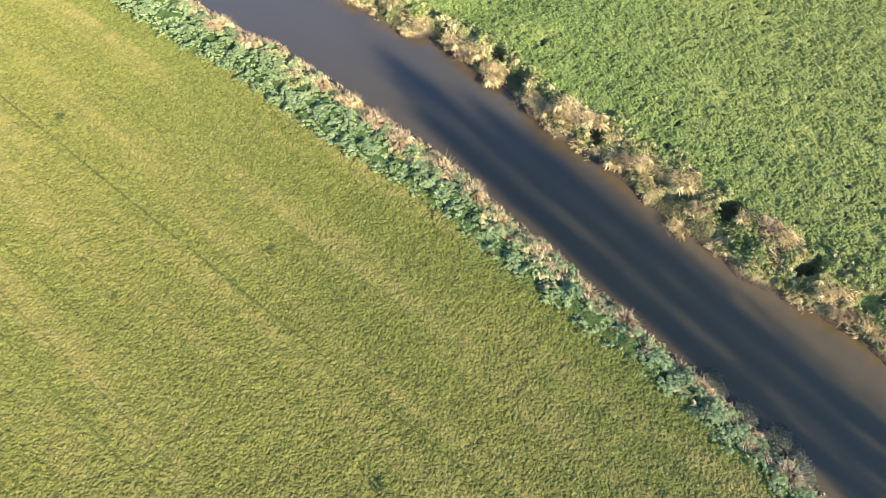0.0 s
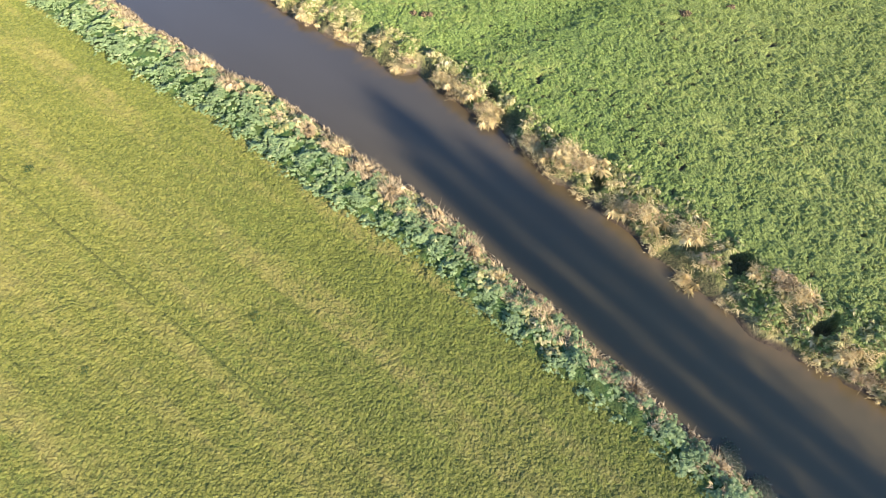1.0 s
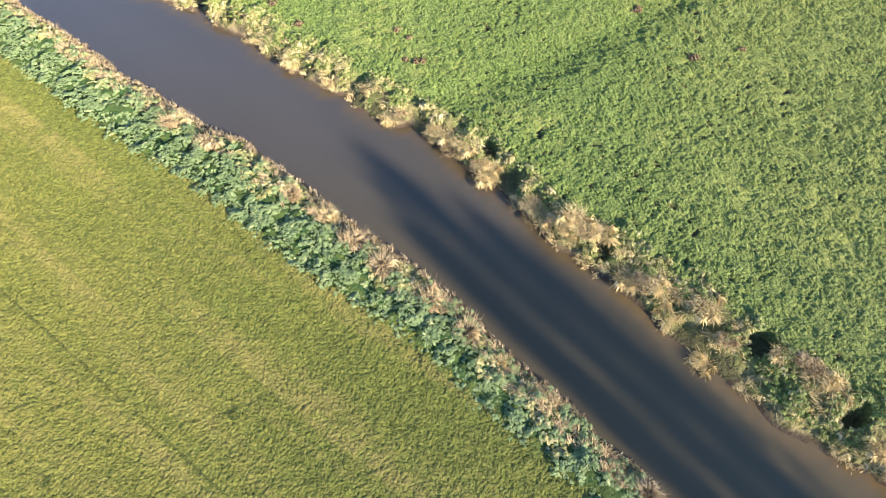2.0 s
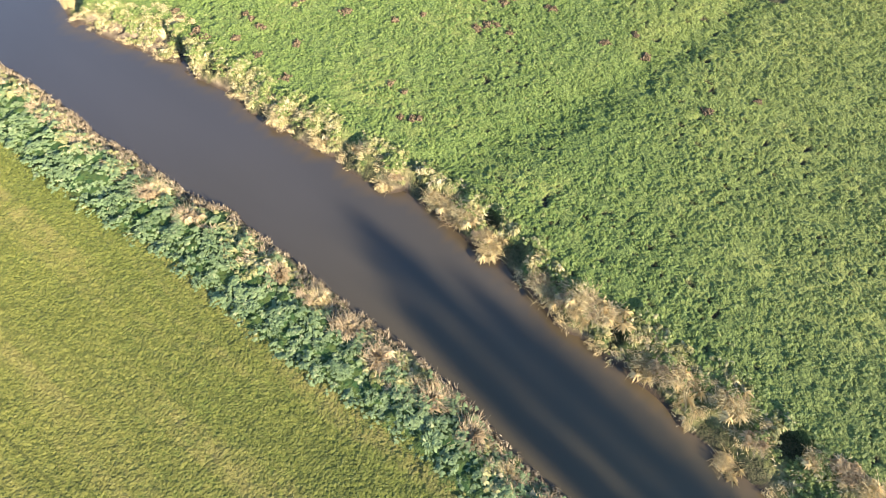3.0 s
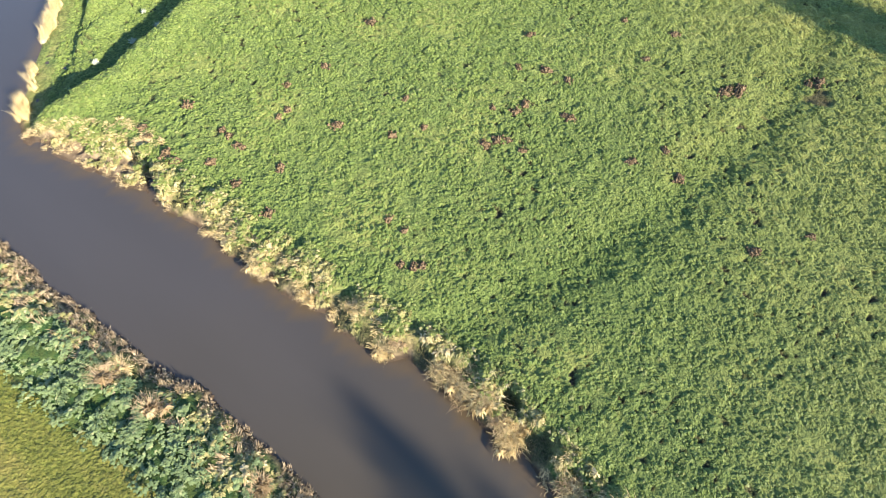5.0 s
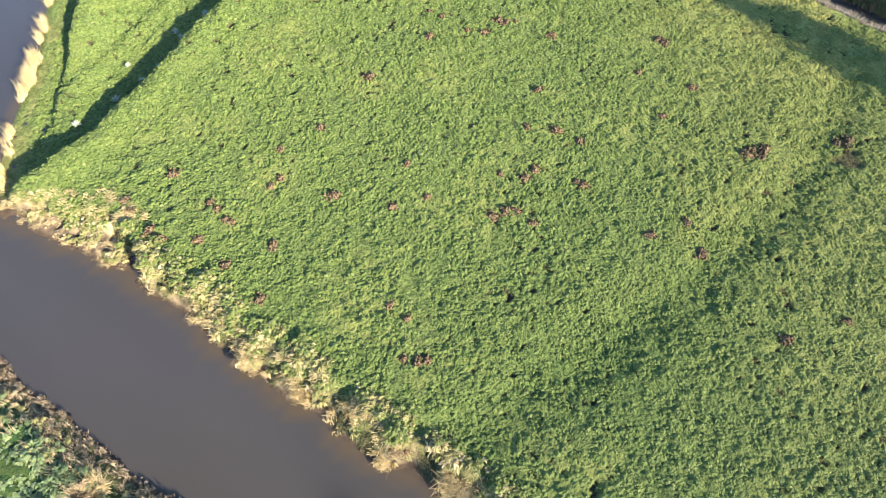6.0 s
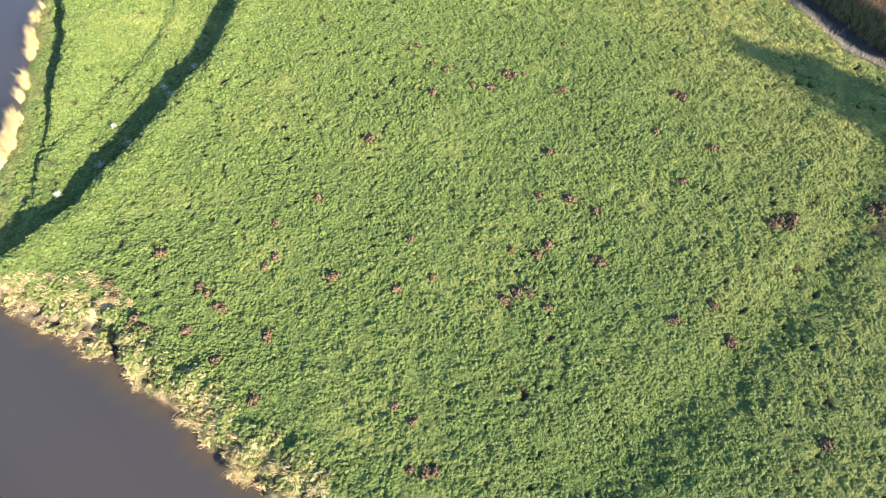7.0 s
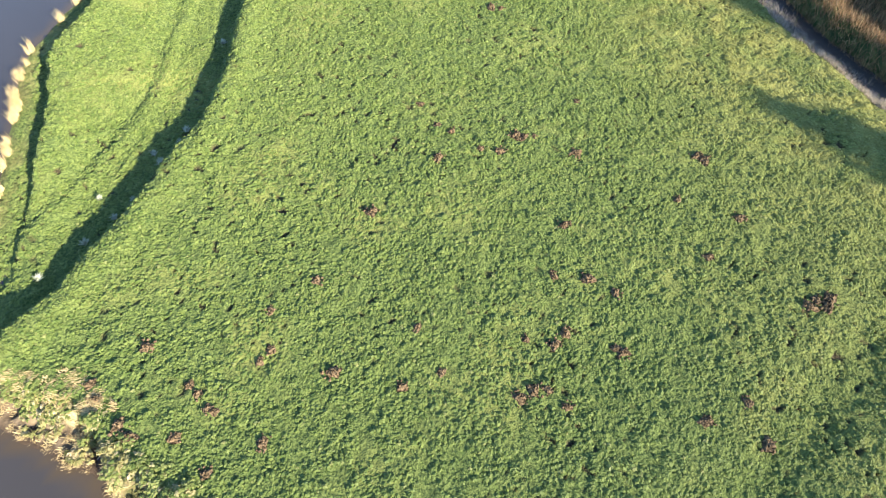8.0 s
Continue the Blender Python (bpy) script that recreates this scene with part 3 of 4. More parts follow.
def stuff(name, arrays, material, label, category):
    return tagged(new(name, mesh_of(name, *arrays, material)), label, category, kind="stuff")


def height(x, y):
    return float(lay(np.array([float(x)]), np.array([float(y)]))[0][0])


# ---- growth along the banks ----
def mound(x, y):
    """The height to which weeds heap up, in clumps."""
    return 0.45 * smooth(value_noise(x, y, 0.75, 51), -0.35, 0.6) + 0.12 * value_noise(x, y, 0.35, 52)


def bank_growth():
    # yellowing grass in clumps on the pasture's bank
    x, y, z = along(BANK_EAST, 11000, 0.2, 4.0, lambda x, y, z, mown, rank, straw, bare, off, *_: (mown < 0.5) & (y < 66) & (off > 0.3) & (off < 2.3 + 1.2 * smooth(x, 11, 16) + 0.5 * value_noise(x, y, 2.2, 75)) & (value_noise(x, y, 1.5, 31) > -0.3) & (z > -1.3) & (hollowed(x, y) < 0.3))
    n = len(x)
    size = rng.uniform(0.12, 0.30, n)
    stuff("bank_grass", domes(x, y, z - 0.03, size, size * rng.uniform(0.6, 1.2, n), 9, 0.45), M_STRAWGRASS, "long yellowing grass along the river bank", "grass")
    # the same grass among the weeds of the field's bank
    x, y, z = along(BANK_WEST, 9000, 0.6, 4.2, lambda x, y, z, mown, rank, straw, bare, off, *_: (mown > 0.5) & (x < 8) & (off > 0.8) & (off < 2.6 + 1.4 * value_noise(x, y, 2.4, 87)) & (value_noise(x, y, 1.3, 88) > -0.25), -1)
    n = len(x)
    size = rng.uniform(0.10, 0.24, n)
    stuff("pale_bank_grass", domes(x, y, z + 0.6 * mound(x, y), size, size * rng.uniform(0.5, 0.9, n), 7, 0.45), M_STRAWGRASS, "pale yellow-green grass among the weeds of the bank", "grass")
    # bleached leaves that hang down the slopes in bundles
    x, y, z = along(BANK_EAST, 4200, 0.0, 4.5, lambda x, y, z, mown, rank, straw, bare, off, *_: (mown < 0.5) & (off > 0.0) & (off < np.where(x > -19.5, 1.9 + 1.0 * smooth(x, 11, 16), 4.5)) & (value_noise(x, y, 1.4, 32) > np.where(x > -19.5, -0.1, -0.5)) & (y < 67) & (z > WATER + 0.02) & (hollowed(x, y) < 0.3))
    n = len(x)
    stuff("withered_litter", sheaves(x, y, z + 0.05, 22, 0.15, np.where(x > -19.5, 0.42, 0.26), 0.036, rng.normal(radians(225), 0.7, n), (0.6, 1.45), (0.1, 0.7), 2), M_DRY, "withered straw-coloured leaves lying on the bank slopes", "dead grass")
    # brown seeding stalks at the water's edge of the field side
    x, y, z = along(BANK_WEST, 8500, 0.0, 2.0, lambda x, y, z, mown, rank, straw, bare, off, *_: (mown > 0.5) & (off > 0.0) & (off < 1.3 + 0.8 * value_noise(x, y, 1.8, 74)) & (value_noise(x, y, 0.9, 76) > -0.6) & (rng.random(len(x)) < np.where(x < -3, 1.0, 0.6)), -1)
    n = len(x)
    stuff("waterside_stalks", sheaves(x, y, z, 8, 0.07, 0.34, 0.042, rng.uniform(0, 6.28, n), (0.0, 0.8), (0.1, 1.2), 2), M_BROWN, "brown withered stalks at the water's edge", "reeds")
    # tan dry grass between the stalks and the weeds of the field side
    x, y, z = along(BANK_WEST, 3400, 0.5, 3.2, lambda x, y, z, mown, rank, straw, bare, off, *_: (mown > 0.5) & (off > 0.6) & (off < 2.4 + 0.6 * value_noise(x, y, 2.0, 78)) & (value_noise(x, y, 1.3, 77) > 0.0), -1)
    n = len(x)
    stuff("tan_grass", sheaves(x, y, z + 0.1, 12, 0.12, 0.45, 0.05, rng.uniform(0, 6.28, n), (0.3, 1.2), (0.2, 1.0), 2), M_TAN, "tan withered grass in patches along the bank", "dead grass")
    # pale reeds along the northern reach
    x, y, z = along(NORTH_REACH, 6500, -0.15, 1.6, lambda x, y, z, mown, rank, straw, bare, off, *_: (mown < 0.5) & (off > -0.15) & (off < 0.45 + 0.45 * value_noise(x, y, 1.6, 33)) & (y > 66.5) & (value_noise(x, y, 0.9, 34) > 0.0 + 0.5 * smooth(y, 97, 103)))
    n = len(x)
    stuff("pale_reed_bed", sheaves(x, y, z, 8, 0.10, 1.2, 0.030, rng.uniform(0, 6.28, n), (0.0, 0.3), (0.2, 0.9)), M_DRY, "pale dry reeds in a strip along the water", "reeds")
    # rough growth in the eastern ditch
    x, y, z = spread(130000, 28, 48, 74, 114, lambda x, y, z, mown, rank, straw, bare, off, ditch, brook, furrow: (brook > 0.5) & (brook < 3.1 + 0.6 * value_noise(x, y, 1.5, 79)) & (value_noise(x, y, 0.9, 80) > -0.55))
    n = len(x)
    stuff("ditch_reeds", strips(x, y, z, rng.uniform(0.3, 0.9, n), rng.uniform(0.03, 0.06, n), rng.uniform(0, 6.28, n), rng.uniform(0.1, 1.1, n), rng.uniform(0.3, 1.0, n)), M_GREY, "greyish withered reeds along the ditch", "reeds")
    x, y, z = spread(60000, 28, 54, 74, 114, lambda x, y, z, mown, rank, straw, bare, off, ditch, brook, furrow: ((brook > 4.3) & (brook < 7.0)) | ((brook > 8.5) & (brook < 13)))
    n = len(x)
    stuff("russet_reeds", strips(x, y, z, rng.uniform(0.5, 1.3, n), rng.uniform(0.04, 0.07, n), rng.uniform(0, 6.28, n), rng.uniform(0.1, 0.9, n), rng.uniform(0.3, 1.0, n)), M_RUSSET, "russet brown reeds on the far side of the ditch", "reeds")
    # yellow-green weeds on the pasture's edge
    x, y, z = along(BANK_EAST, 11000, 0.7, 4.2, lambda x, y, z, mown, rank, straw, bare, off, *_: (mown < 0.5) & (y < 66) & (off > 0.8) & (off < 2.6 + 1.2 * smooth(x, 11, 16) + 0.5 * value_noise(x, y, 2.2, 75)) & (value_noise(x, y, 1.4, 36) > -0.05 - 0.3 * smooth(off, 1.4, 2.2)) & (z > -1.0) & (hollowed(x, y) < 0.3))
    x, y, z, n = tufted(x, y, z, 3, 0.15)
    size = rng.uniform(0.08, 0.18, n)
    stuff("bank_weeds", domes(x, y, z + 0.7 * mound(x, y) - 0.05, size, size * rng.uniform(0.5, 1.0, n), 6, 0.4), M_BANKGRASS, "yellow-green leafy weeds along the pasture's edge", "weeds")
    # leafy weeds filling the belt beside the mown field
    x, y, z = along(BANK_WEST, 11500, 0.5, 6.6, lambda x, y, z, mown, rank, straw, bare, off, *_: (mown > 0.5) & (rank > rng.uniform(0.1, 0.9, len(x))) & (off > np.where(x < 0, 1.5, 0.6)) & (value_noise(x, y, 1.0, 35) > -0.9), -1)
    x, y, z, n = tufted(x, y, z, 3, 0.16)
    size = rng.uniform(0.08, 0.19, n)
    stuff("leafy_weeds", domes(x, y, z + 0.8 * mound(x, y) - 0.05, size, size * rng.uniform(0.3, 0.6, n), 6, 0.35), M_WEED, "blue-green leafy weeds growing in a belt", "weeds")


M_GREY = leaf_material("grey_reed", (0.250, 0.200, 0.150), (0.500, 0.420, 0.330), (0.170, 0.190, 0.080), 0.8, 0.8)
M_RUSSET = leaf_material("russet_reed", (0.140, 0.085, 0.045), (0.400, 0.250, 0.120), (0.450, 0.330, 0.160), 0.88, 0.8)
bank_growth()


def joined(lists):
    """One pair of arrays out of several pairs."""
    verts, faces, start = [], [], 0
    for v, f in lists:
        verts.append(v)
        faces.append(f + start)
        start += len(v)
    return np.concatenate(verts), np.concatenate(faces)


def at_zero(n, loose):
    return rng.normal(0, loose, n), rng.normal(0, loose, n), np.zeros(n)


def part(name, me, parent, label=""):
    ob = new(name, me)
    ob.parent = parent
    return tagged(ob, label)


def place(ob, x, y, turn, size, sink=0.03):
    ob.matrix_basis = pose(x, y, height(x, y) - sink, 0, 0, turn) @ Matrix.Diagonal((size, size, size, 1))
    return ob


def scaled(x, y, turn, size, sink=0.03):
    return pose(x, y, height(x, y) - sink, 0, 0, turn) @ Matrix.Diagonal((size, size, size, 1))


def tussock_kind(label, material, count, length, lean, droop, loose, fall=None):
    """A tussock of long dry leaves with a shorter skirt of dead ones round its foot."""
    x, y, z = at_zero(count // 2, loose)
    n = len(x)
    way = np.arctan2(y, x) + rng.normal(0, 0.7, n) if fall is None else rng.normal(fall, 0.9, n)
    stray = strips(x, y, z + 0.15, rng.uniform(0.6, 1.0, n) * length, rng.uniform(0.018, 0.03, n), way, rng.uniform(0.3, lean, n), rng.uniform(0.3, 1.0, n) * droop, 3)
    x, y, z = at_zero(9, loose * 1.1)
    body = domes(x, y, z, length * rng.uniform(0.25, 0.5, 9), length * rng.uniform(0.25, 0.5, 9), 30, 0.5)
    top = mesh_of("reed_tussock", *joined((stray, body)), material)
    zero = np.zeros(1)
    low = mesh_of("leaf_skirt", *tufts(zero, zero, zero + 0.05, count // 3, length * length * 0.6, 0.05, 0.8, 1.5), M_TAN)
    ob = tagged(new("reed_tussock", top), label, "reeds", "tussocks along the banks")
    part("leaf_skirt", low, ob, "tan dead leaves round the foot")
    return ob


TUSSOCKS_EAST = [(0.6, 46.4), (1.3, 45.9), (1.8, 44.9), (2.4, 44.9), (2.9, 44.5), (3.8, 43.2), (4.4, 43.0), (4.3, 42.2), (7.3, 39.6), (7.8, 39.1), (8.3, 38.3),
                 (8.8, 37.7), (9.4, 37.1), (9.9, 37.5), (10.4, 36.8), (11.0, 36.6), (13.4, 33.7), (14.2, 33.2), (15.0, 32.7), (17.4, 31.2), (18.4, 29.2), (16.8, 28.3),
                 (21.1, 28.0), (22.4, 27.3), (23.4, 26.3), (25.1, 22.8), (26.0, 21.6), (27.4, 20.9), (28.4, 19.6), (-7.3, 51.9), (-8.4, 51.9), (-3.1, 47.7), (-2.3, 48.1),
                 (-5.3, 50.8), (-11.7, 53.9)]
TUSSOCKS_WEST = [(-19.2, 45.9), (-18.6, 46.4), (-16.0, 43.9), (-9.3, 39.6), (-6.7, 38.0), (-4.6, 35.9), (-2.7, 33.9), (-0.4, 32.3), (0.5, 31.4), (2.6, 29.4),
                 (4.5, 27.5), (6.6, 26.0), (7.5, 25.3), (12.1, 20.3), (13.5, 18.9), (15.9, 16.0), (18.6, 13.2), (19.6, 11.2)]


def tussocks():
    random.seed(5)
    east = [tussock_kind("bleached straw-coloured reed tussock hanging over the river bank", blend, 600, 1.05, 1.15, 0.7, 0.36, radians(225)) for blend in (M_DRY, M_DRY, M_TAN)]
    west = [tussock_kind("upright tan tussock of dry reeds among bank weeds", blend, 320, 1.1, 0.9, 0.7, 0.26) for blend in (M_TAN, M_DRY, M_TAN)]
    dull = tussock_kind("grey-brown twiggy tussock of dead stalks by the water", M_BROWN, 260, 1.15, 0.7, 0.5, 0.24)
    used = set()
    for spots, kinds, low, high in ((TUSSOCKS_EAST, east, 0.75, 1.2), (TUSSOCKS_WEST, west, 0.45, 1.15)):
        for i, (x, y) in enumerate(spots):
            kind = dull if kinds is west and x > 11 and i % 3 else kinds[i % 3]
            turn, size = random.uniform(0, 360) if kinds is west else random.uniform(-35, 35), random.uniform(low, high) * (0.55 if kinds is east and x < 0 else 1.0)
            if kind.name in used:
                copy_thing(kind, scaled(x, y, turn, size))
            else:
                used.add(kind.name)
                place(kind, x, y, turn, 1.0)


def weed_plants():
    """Larger single weeds that stand out of the belt."""
    random.seed(9)
    kinds = []
    for _ in range(4):
        n = 70
        a, r = rng.uniform(0, 6.28, n), 0.30 * np.sqrt(rng.random(n))
        h = 0.38 * (1 - (r / 0.38) ** 2) * rng.uniform(0.6, 1.0, n)
        me = mesh_of("weed_plant", *leaves(r * np.cos(a), r * np.sin(a), h + 0.05, rng.uniform(0.14, 0.28, n), rng.uniform(0.08, 0.15, n), a + rng.normal(0, 0.6, n), rng.uniform(-0.3, 0.6, n)), M_WEED)
        stem = mesh_of("stem", *strips(*at_zero(12, 0.05), rng.uniform(0.3, 0.5, 12), np.full(12, 0.03), rng.uniform(0, 6.28, 12), rng.uniform(0, 0.5, 12), rng.uniform(0, 0.3, 12), 2), M_RUSH)
        ob = tagged(new("weed_plant", me), "bushy blue-green weed with broad leaves beside the mown field", "weed", "weeds in the belt")
        part("stem", stem, ob)
        kinds.append(ob)
    x, y, z = spread(900, -40, 22, 7, 60, lambda x, y, z, mown, rank, straw, bare, off, *_: (mown > 0.5) & (rank > 0.6) & (off > 1.6))
    for i, (px, py) in enumerate(zip(x[:110], y[:110])):
        turn, size = random.uniform(0, 360), random.uniform(0.7, 1.35)
        place(kinds[i], px, py, turn, size) if i < 4 else copy_thing(kinds[i % 4], pose(px, py, height(px, py), 0, 0, turn) @ Matrix.Diagonal((size / kinds[i % 4].scale[0],) * 3 + (1,)))


def rush_clumps():
    random.seed(11)
    first = None
    for x, y, size in ((-10.3, 24.2, 1.0), (-19.4, 20.5, 0.8), (-2.1, 9.9, 1.1), (1.8, 13.8, 0.6), (-28.2, 35.2, 1.0), (16.8, 35.5, 0.9), (13.2, 40.4, 1.0),
                       (31.7, 35.6, 0.9), (-6.0, 12.4, 0.6), (26.4, 62.2, 0.9), (21.3, 53.8, 0.8), (-5.4, 56.6, 0.7), (22.5, 67.0, 0.8)):
        if first is None:
            n = 120
            a, r = rng.uniform(0, 6.28, n), 0.36 * np.sqrt(rng.random(n))
            me = mesh_of("dark_grass_clump", *strips(r * np.cos(a), r * np.sin(a), np.zeros(n), rng.uniform(0.12, 0.26, n), np.full(n, 0.035), rng.uniform(0, 6.28, n), rng.uniform(0.1, 0.8, n), rng.uniform(0.2, 0.9, n), 2), M_RUSH)
            first = place(tagged(new("dark_grass_clump", me), "dark green clump of coarse grass in the turf", "grass clump", "dark clumps"), x, y, 0, 1.0)
        else:
            copy_thing(first, scaled(x, y, random.uniform(0, 360), size))


def molehill_kind():
    """A low crumbly mound with loose clods on and round it."""
    rings, around = 5, 14
    v, f = [(0, 0, 0.13)], []
    for k in range(1, rings + 1):
        r = k / rings
        for j in range(around):
            a = 2 * math.pi * j / around
            rr = 0.36 * r * (1 + 0.25 * math.sin(3 * a + k) * r + random.uniform(-0.12, 0.12))
            v.append((rr * math.cos(a), rr * math.sin(a) * 0.8, 0.17 * (1 - r ** 2) + random.uniform(-0.06, 0.06) - 0.05 * r))
    for j in range(around):
        f.append((0, 1 + j, 1 + (j + 1) % around))
    for k in range(rings - 1):
        for j in range(around):
            a, b = 1 + k * around + j, 1 + k * around + (j + 1) % around
            f += [(a, a + around, b + around), (a, b + around, b)]
    ob = tagged(new("molehill", mesh_of("molehill", v, f, M_SOIL)), "small crumbled heap of reddish-brown soil in the pasture", "molehill", "molehills in the pasture")
    for _ in range(6):
        bm = bmesh.new()
        bmesh.ops.create_icosphere(bm, subdivisions=1, radius=random.uniform(0.04, 0.085))
        for p in bm.verts:
            p.co *= random.uniform(0.7, 1.25)
        me = bpy.data.meshes.new("clod")
        bm.to_mesh(me)
        bm.free()
        me.materials.append(M_SOIL)
        clod = part("clod", me, ob)
        a, r = random.uniform(0, 6.28), random.uniform(0.1, 0.45)
        clod.location = (r * math.cos(a), r * math.sin(a), max(0.03, 0.13 * (1 - (r / 0.36) ** 2)))
    return ob


def molehills():
    random.seed(21)
    kinds = [molehill_kind() for _ in range(4)]
    for i, (x, y) in enumerate(MOLEHILLS_NEAR + MOLEHILLS_FAR):
        turn, size = random.uniform(0, 360), random.uniform(0.8, 1.6)
        place(kinds[i], x, y, turn, 1.0, -0.02) if i < 4 else copy_thing(kinds[i % 4], scaled(x, y, turn, size, -0.02))


def pale_weeds():
    random.seed(31)
    zero = np.zeros(1)
    me = mesh_of("pale_weed", *tufts(zero, zero, zero, 90, 0.5, 0.05, 0.1, 1.1), M_PALE)
    first = None
    for x, y, size in ((-23.0, 86.1, 0.9), (-20.8, 88.5, 1.1), (-20.9, 86.9, 0.9), (-28.2, 74.3, 1.0), (-26.0, 77.4, 1.1), (-19.6, 99.8, 1.0), (-26.1, 81.6, 0.8), (-22.1, 84.9, 1.2), (-24.4, 79.6, 1.0), (-23.4, 81.2, 0.9), (-34.2, 80.0, 0.9), (-33.8, 77.6, 0.8)):
        if first is None:
            first = place(tagged(new("pale_weed", me), "pale grey-green withered weed on the ditch slope", "weed", "pale weeds"), x, y, 0, 1.0)
        else:
            copy_thing(first, scaled(x, y, random.uniform(0, 360), size, -0.12))


def low_bushes():
    """Low grey-green bushes that lean over the water."""
    random.seed(41)
    for x, y, size in ((17.0, 16.6, 0.85), (18.4, 14.9, 0.75), (19.9, 13.3, 1.05), (20.7, 12.0, 0.9)):
        ob = tagged(new("low_bush"), "low grey-green bush hanging over the water's edge", "bush", "bushes by the water")
        ob.location = (x, y, max(height(x, y), WATER) - 0.05)
        n = 2000
        a = rng.uniform(0, 6.28, n)
        r = size * np.sqrt(rng.random(n)) * (1 + 0.14 * rng.normal(0, 1, n)) * (1 + 0.3 * np.sin(3 * a + 5 * size))
        h = 0.55 * size * np.sqrt(np.clip(1 - (r / (1.25 * size)) ** 2, 0.02, 1)) * rng.uniform(0.75, 1.05, n)
        part("crown", mesh_of("crown", *leaves(r * np.cos(a), r * np.sin(a), h, rng.uniform(0.09, 0.18, n), rng.uniform(0.05, 0.09, n), rng.uniform(0, 6.28, n), rng.uniform(-0.6, 0.8, n)), M_BUSH), ob)
        for _ in range(7):
            b, reach = random.uniform(0, 6.28), size * random.uniform(0.4, 0.9)
            line = [Vector((reach * math.cos(b) * q, reach * math.sin(b) * q, 0.72 * size * math.sin(1.4 * q))) for q in (0, 0.3, 0.65, 1)]
            part("twig", mesh_of("twig", *tube(line, (0.03, 0.024, 0.016, 0.008), 4), M_BARK), ob)


M_BUSH = leaf_material("bush_leaves", (0.055, 0.068, 0.042), (0.170, 0.175, 0.115), (0.300, 0.250, 0.175), 0.88, 1.5, alone=0.4)
M_PALE = leaf_material("pale_weed_leaves", (0.300, 0.330, 0.230), (0.560, 0.580, 0.470), (0.60, 0.57, 0.46), 0.85)
meadow_grass()
field_grass()
tussocks()
weed_plants()
rush_clumps()
molehills()
pale_weeds()


# ---- trees that stand beside the view and throw the long shadows ----
def tube(points, radii, sides=5):
    """A tapering limb along the points."""
    v, f = [], []
    for i, (p, r) in enumerate(zip(points, radii)):
        way = (points[min(i + 1, len(points) - 1)] - points[max(i - 1, 0)]).normalized()
        a = way.orthogonal().normalized()
        b = way.cross(a)
        for j in range(sides):
            t = 2 * math.pi * j / sides
            v.append(tuple(p + (a * math.cos(t) + b * math.sin(t)) * r))
    for i in range(len(points) - 1):
        for j in range(sides):
            q, w = i * sides + j, i * sides + (j + 1) % sides
            f += [(q, w, w + sides), (q, w + sides, q + sides)]
    return np.array(v), np.array(f)


def poplar(x, y, tall, wide, seed):
    """A leafless, narrow poplar: steep limbs close to the trunk, many fine twigs."""
    random.seed(seed)
    ob = tagged(new("poplar_tree"), "tall narrow bare poplar on the river bank", "tree", "poplars")
    base = height(x, y) - 0.2
    ob.location = (x, y, base)
    trunk = [Vector((0.25 * math.sin(k * 1.1 + seed), 0.2 * math.cos(k * 0.9), tall * k / 10)) for k in range(11)]
    part("trunk", mesh_of("trunk", *tube(trunk, [0.42 * (1 - k / 10.5) + 0.02 for k in range(11)], 8), M_BARK, True), ob)
    twigs = [[], [], [], [], [], []]
    for i in range(46):
        start = 0.08 + 0.86 * i / 46
        foot = trunk[0].lerp(trunk[-1], start)
        a, reach = random.uniform(0, 6.28), wide * math.sqrt(max(0.05, 1 - ((start - 0.55) / 0.55) ** 2)) * random.uniform(0.5, 1.0)
        rise = min(tall * random.uniform(0.12, 0.2), tall + 0.3 - foot.z)
        out = Vector((math.cos(a), math.sin(a), 0))
        line = [foot + out * reach * q ** 0.7 + Vector((random.uniform(-0.1, 0.1), random.uniform(-0.1, 0.1), rise * q)) for q in (0, 0.25, 0.5, 0.75, 1)]
        part("limb", mesh_of("limb", *tube(line, [0.10 * (1 - start * 0.5), 0.08, 0.06, 0.04, 0.015], 4), M_BARK), ob)
    for k in range(int(4 + 4 * wide)):
        a, r = random.uniform(0, 6.28), wide * math.sqrt(random.random()) * (k > 0) * (0.6 if k < 6 else 1.0)
        top, loose = tall * (1 - 0.15 * (r / wide) ** 1.5 - 0.03 * random.random() * (k > 0)), random.uniform(0.17, 0.36)
        for _ in range(520):
            up = 1 - 0.9 * random.random() ** 1.1
            thin = min(1.0, 0.65 + (1 - up) * 5)
            inward = 0.35 + 0.65 * min(1.0, up / 0.5)
            for col, value in zip(twigs, (r * inward * math.cos(a) + random.gauss(0, loose) * thin, r * inward * math.sin(a) + random.gauss(0, loose) * thin, top * up - 0.5, random.uniform(0.5, 1.1), random.uniform(0, 6.28), random.uniform(0.1, 0.7))):
                col.append(value)
    px, py, pz, length, heading, lean = (np.array(c) for c in twigs)
    part("twigs", mesh_of("twigs", *strips(px, py, pz, length, np.full(len(px), 0.09), heading, lean, np.full(len(px), 0.1), 2), M_BARK), ob)


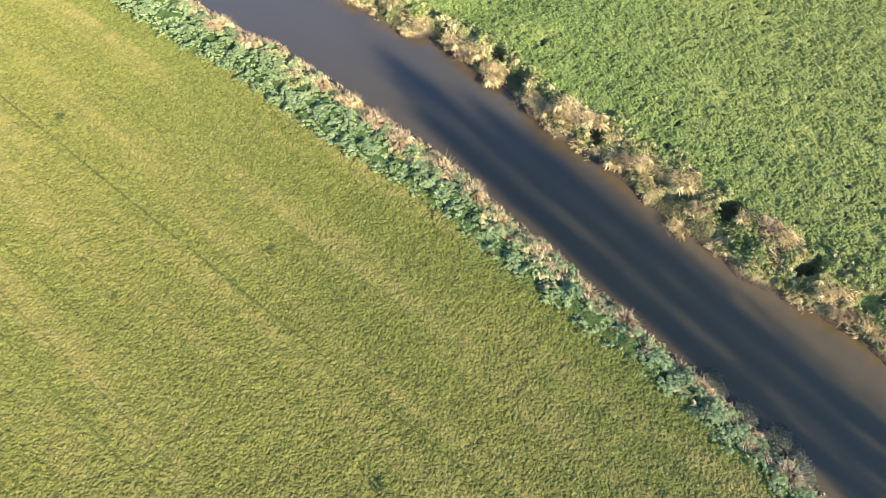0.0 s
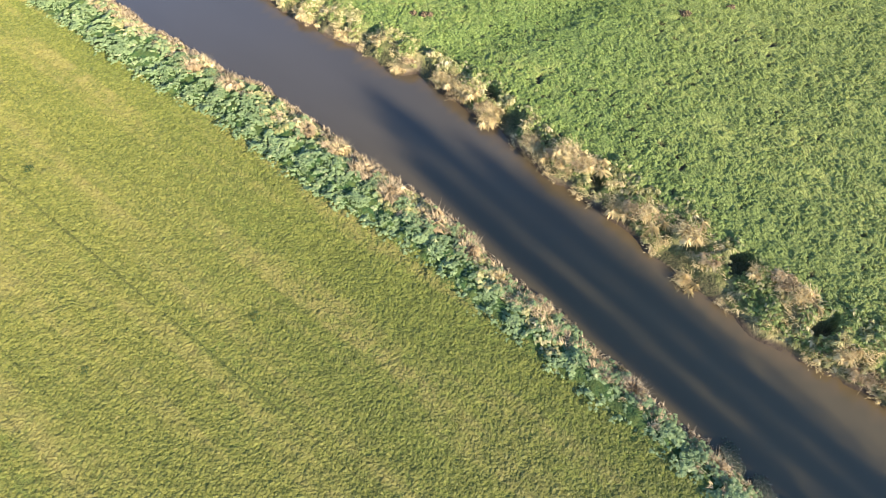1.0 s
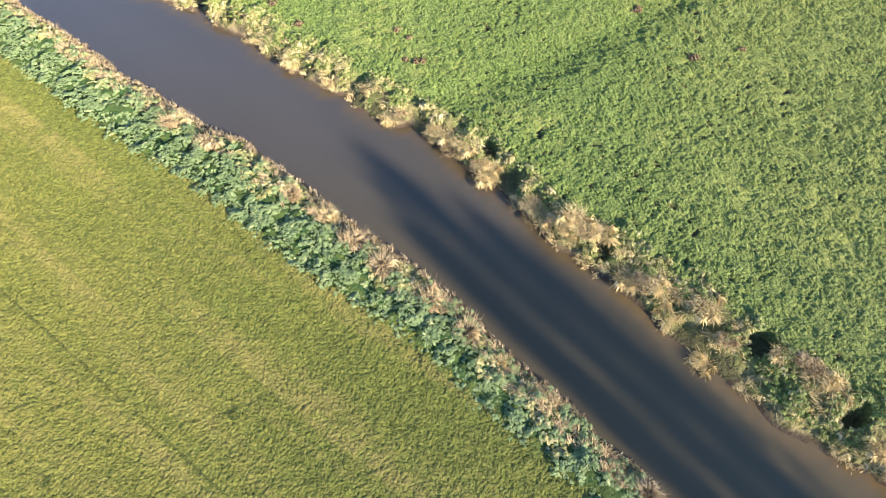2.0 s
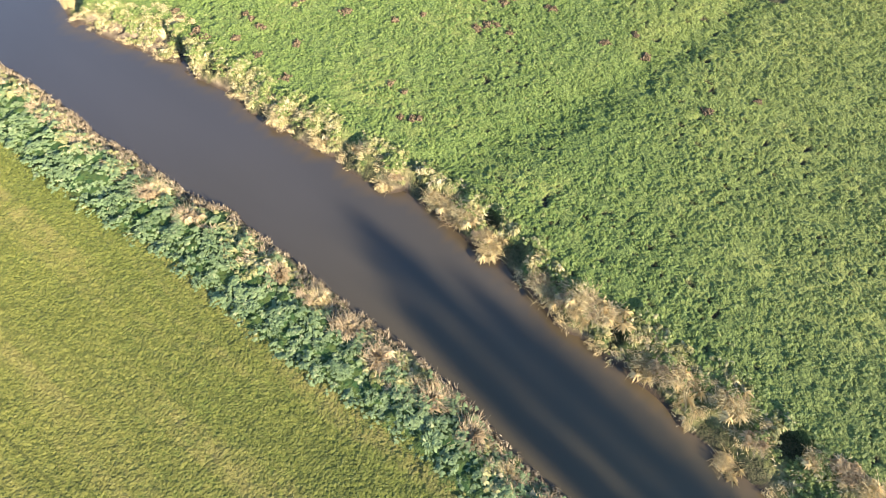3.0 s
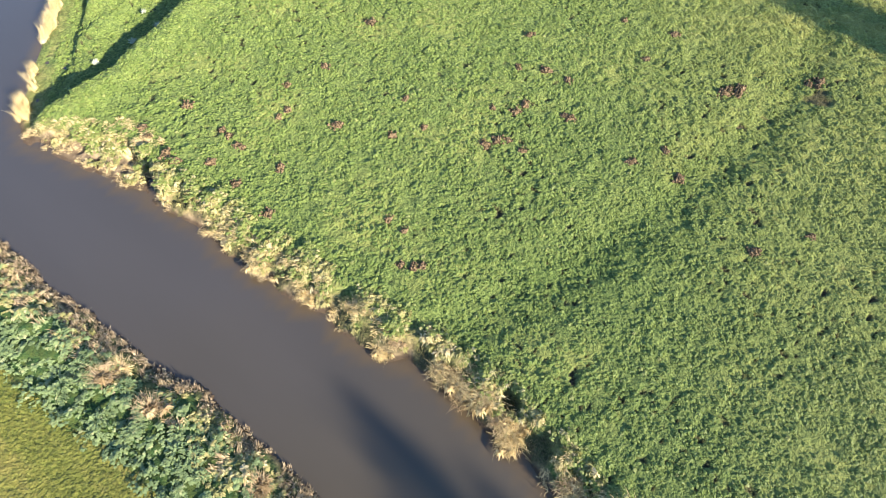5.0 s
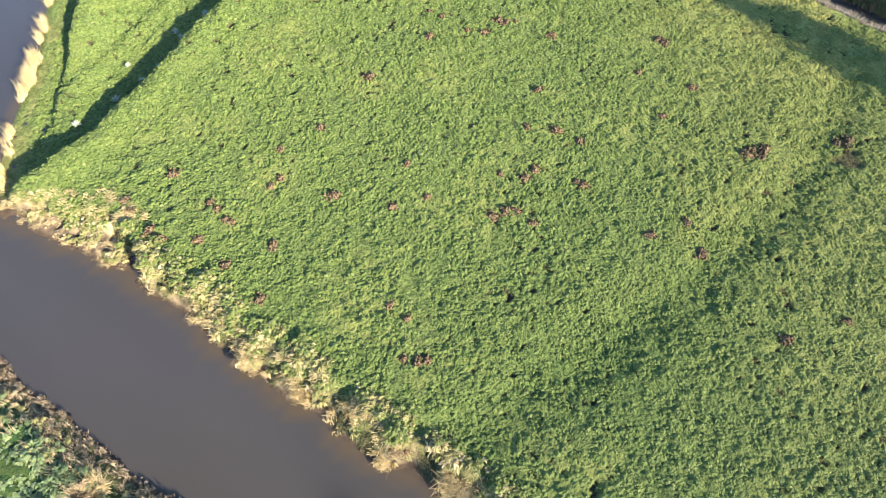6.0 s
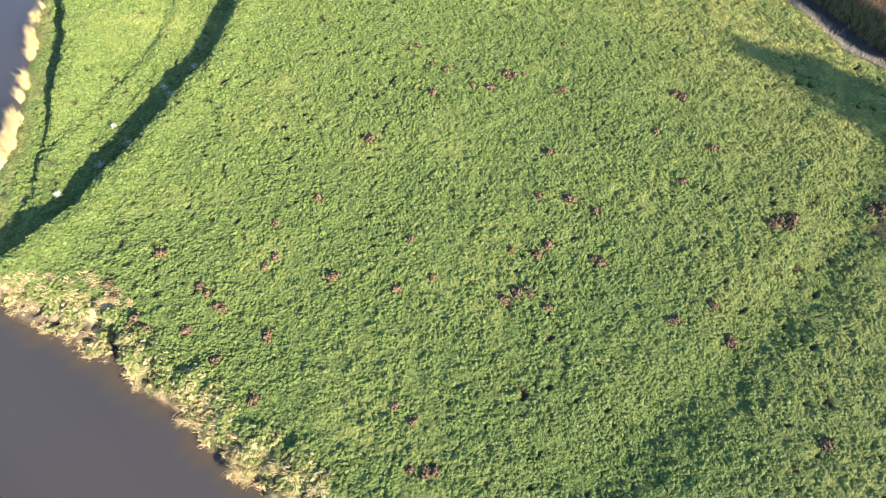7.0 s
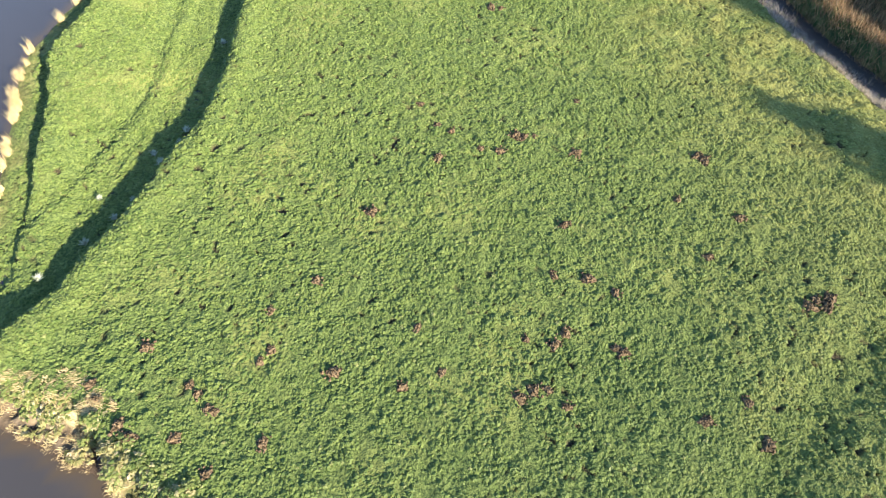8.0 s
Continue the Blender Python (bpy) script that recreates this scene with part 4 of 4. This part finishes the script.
def broad_tree(x, y, tall, wide, seed):
    """A dense, leafy tree with a forked trunk."""
    random.seed(seed)
    ob = tagged(new("leafy_tree"), "dense dark green leafy tree beside the pasture", "tree", "trees by the ditch")
    ob.location = (x, y, height(x, y) - 0.2)
    trunk = [Vector((0.2 * math.sin(k), 0.15 * k * 0.2, tall * 0.6 * k / 6)) for k in range(7)]
    part("trunk", mesh_of("trunk", *tube(trunk, [0.34 - 0.045 * k for k in range(7)], 8), M_BARK, True), ob)
    cols = [[], [], []]
    for i in range(22):
        a, up = random.uniform(0, 6.28), random.uniform(0.25, 0.95)
        reach = wide * math.sin(math.pi * (0.12 + 0.8 * up)) * random.uniform(0.6, 1.0)
        tip = Vector((reach * math.cos(a), reach * math.sin(a), tall * up))
        foot = trunk[2].lerp(trunk[6], up * 0.8)
        line = [foot.lerp(tip, q) + Vector((0, 0, 0.4 * math.sin(math.pi * q))) for q in (0, 0.35, 0.7, 1)]
        part("limb", mesh_of("limb", *tube(line, (0.12, 0.09, 0.06, 0.03), 4), M_BARK), ob)
        for _ in range(330):
            p = foot.lerp(tip, random.uniform(0.3, 1.05))
            for col, value in zip(cols, (p.x + random.gauss(0, 0.55), p.y + random.gauss(0, 0.55), p.z + random.gauss(0, 0.6))):
                col.append(value)
    px, py, pz = (np.array(c) for c in cols)
    n = len(px)
    part("crown", mesh_of("crown", *leaves(px, py, pz, rng.uniform(0.35, 0.7, n), rng.uniform(0.3, 0.5, n), rng.uniform(0, 6.28, n), rng.uniform(-0.8, 0.8, n)), M_RUSH), ob)


def beside(u, v):
    """A place in the plan, u metres across the sunlight's way and v metres along it."""
    return -0.682 * v + 0.731 * u, 0.731 * v + 0.682 * u


low_bushes()
poplar(*beside(26.9, -33), 27.4, 2.6, 3)
poplar(*beside(29.0, -33), 24.0, 1.5, 4)
poplar(*beside(25.1, -33), 24.7, 1.3, 5)
broad_tree(*beside(80.6, 13.5), 14.2, 3.2, 6)
broad_tree(*beside(90.7, 16.0), 19.0, 1.7, 7)
broad_tree(*beside(99.5, 20.0), 19.0, 3.2, 8)
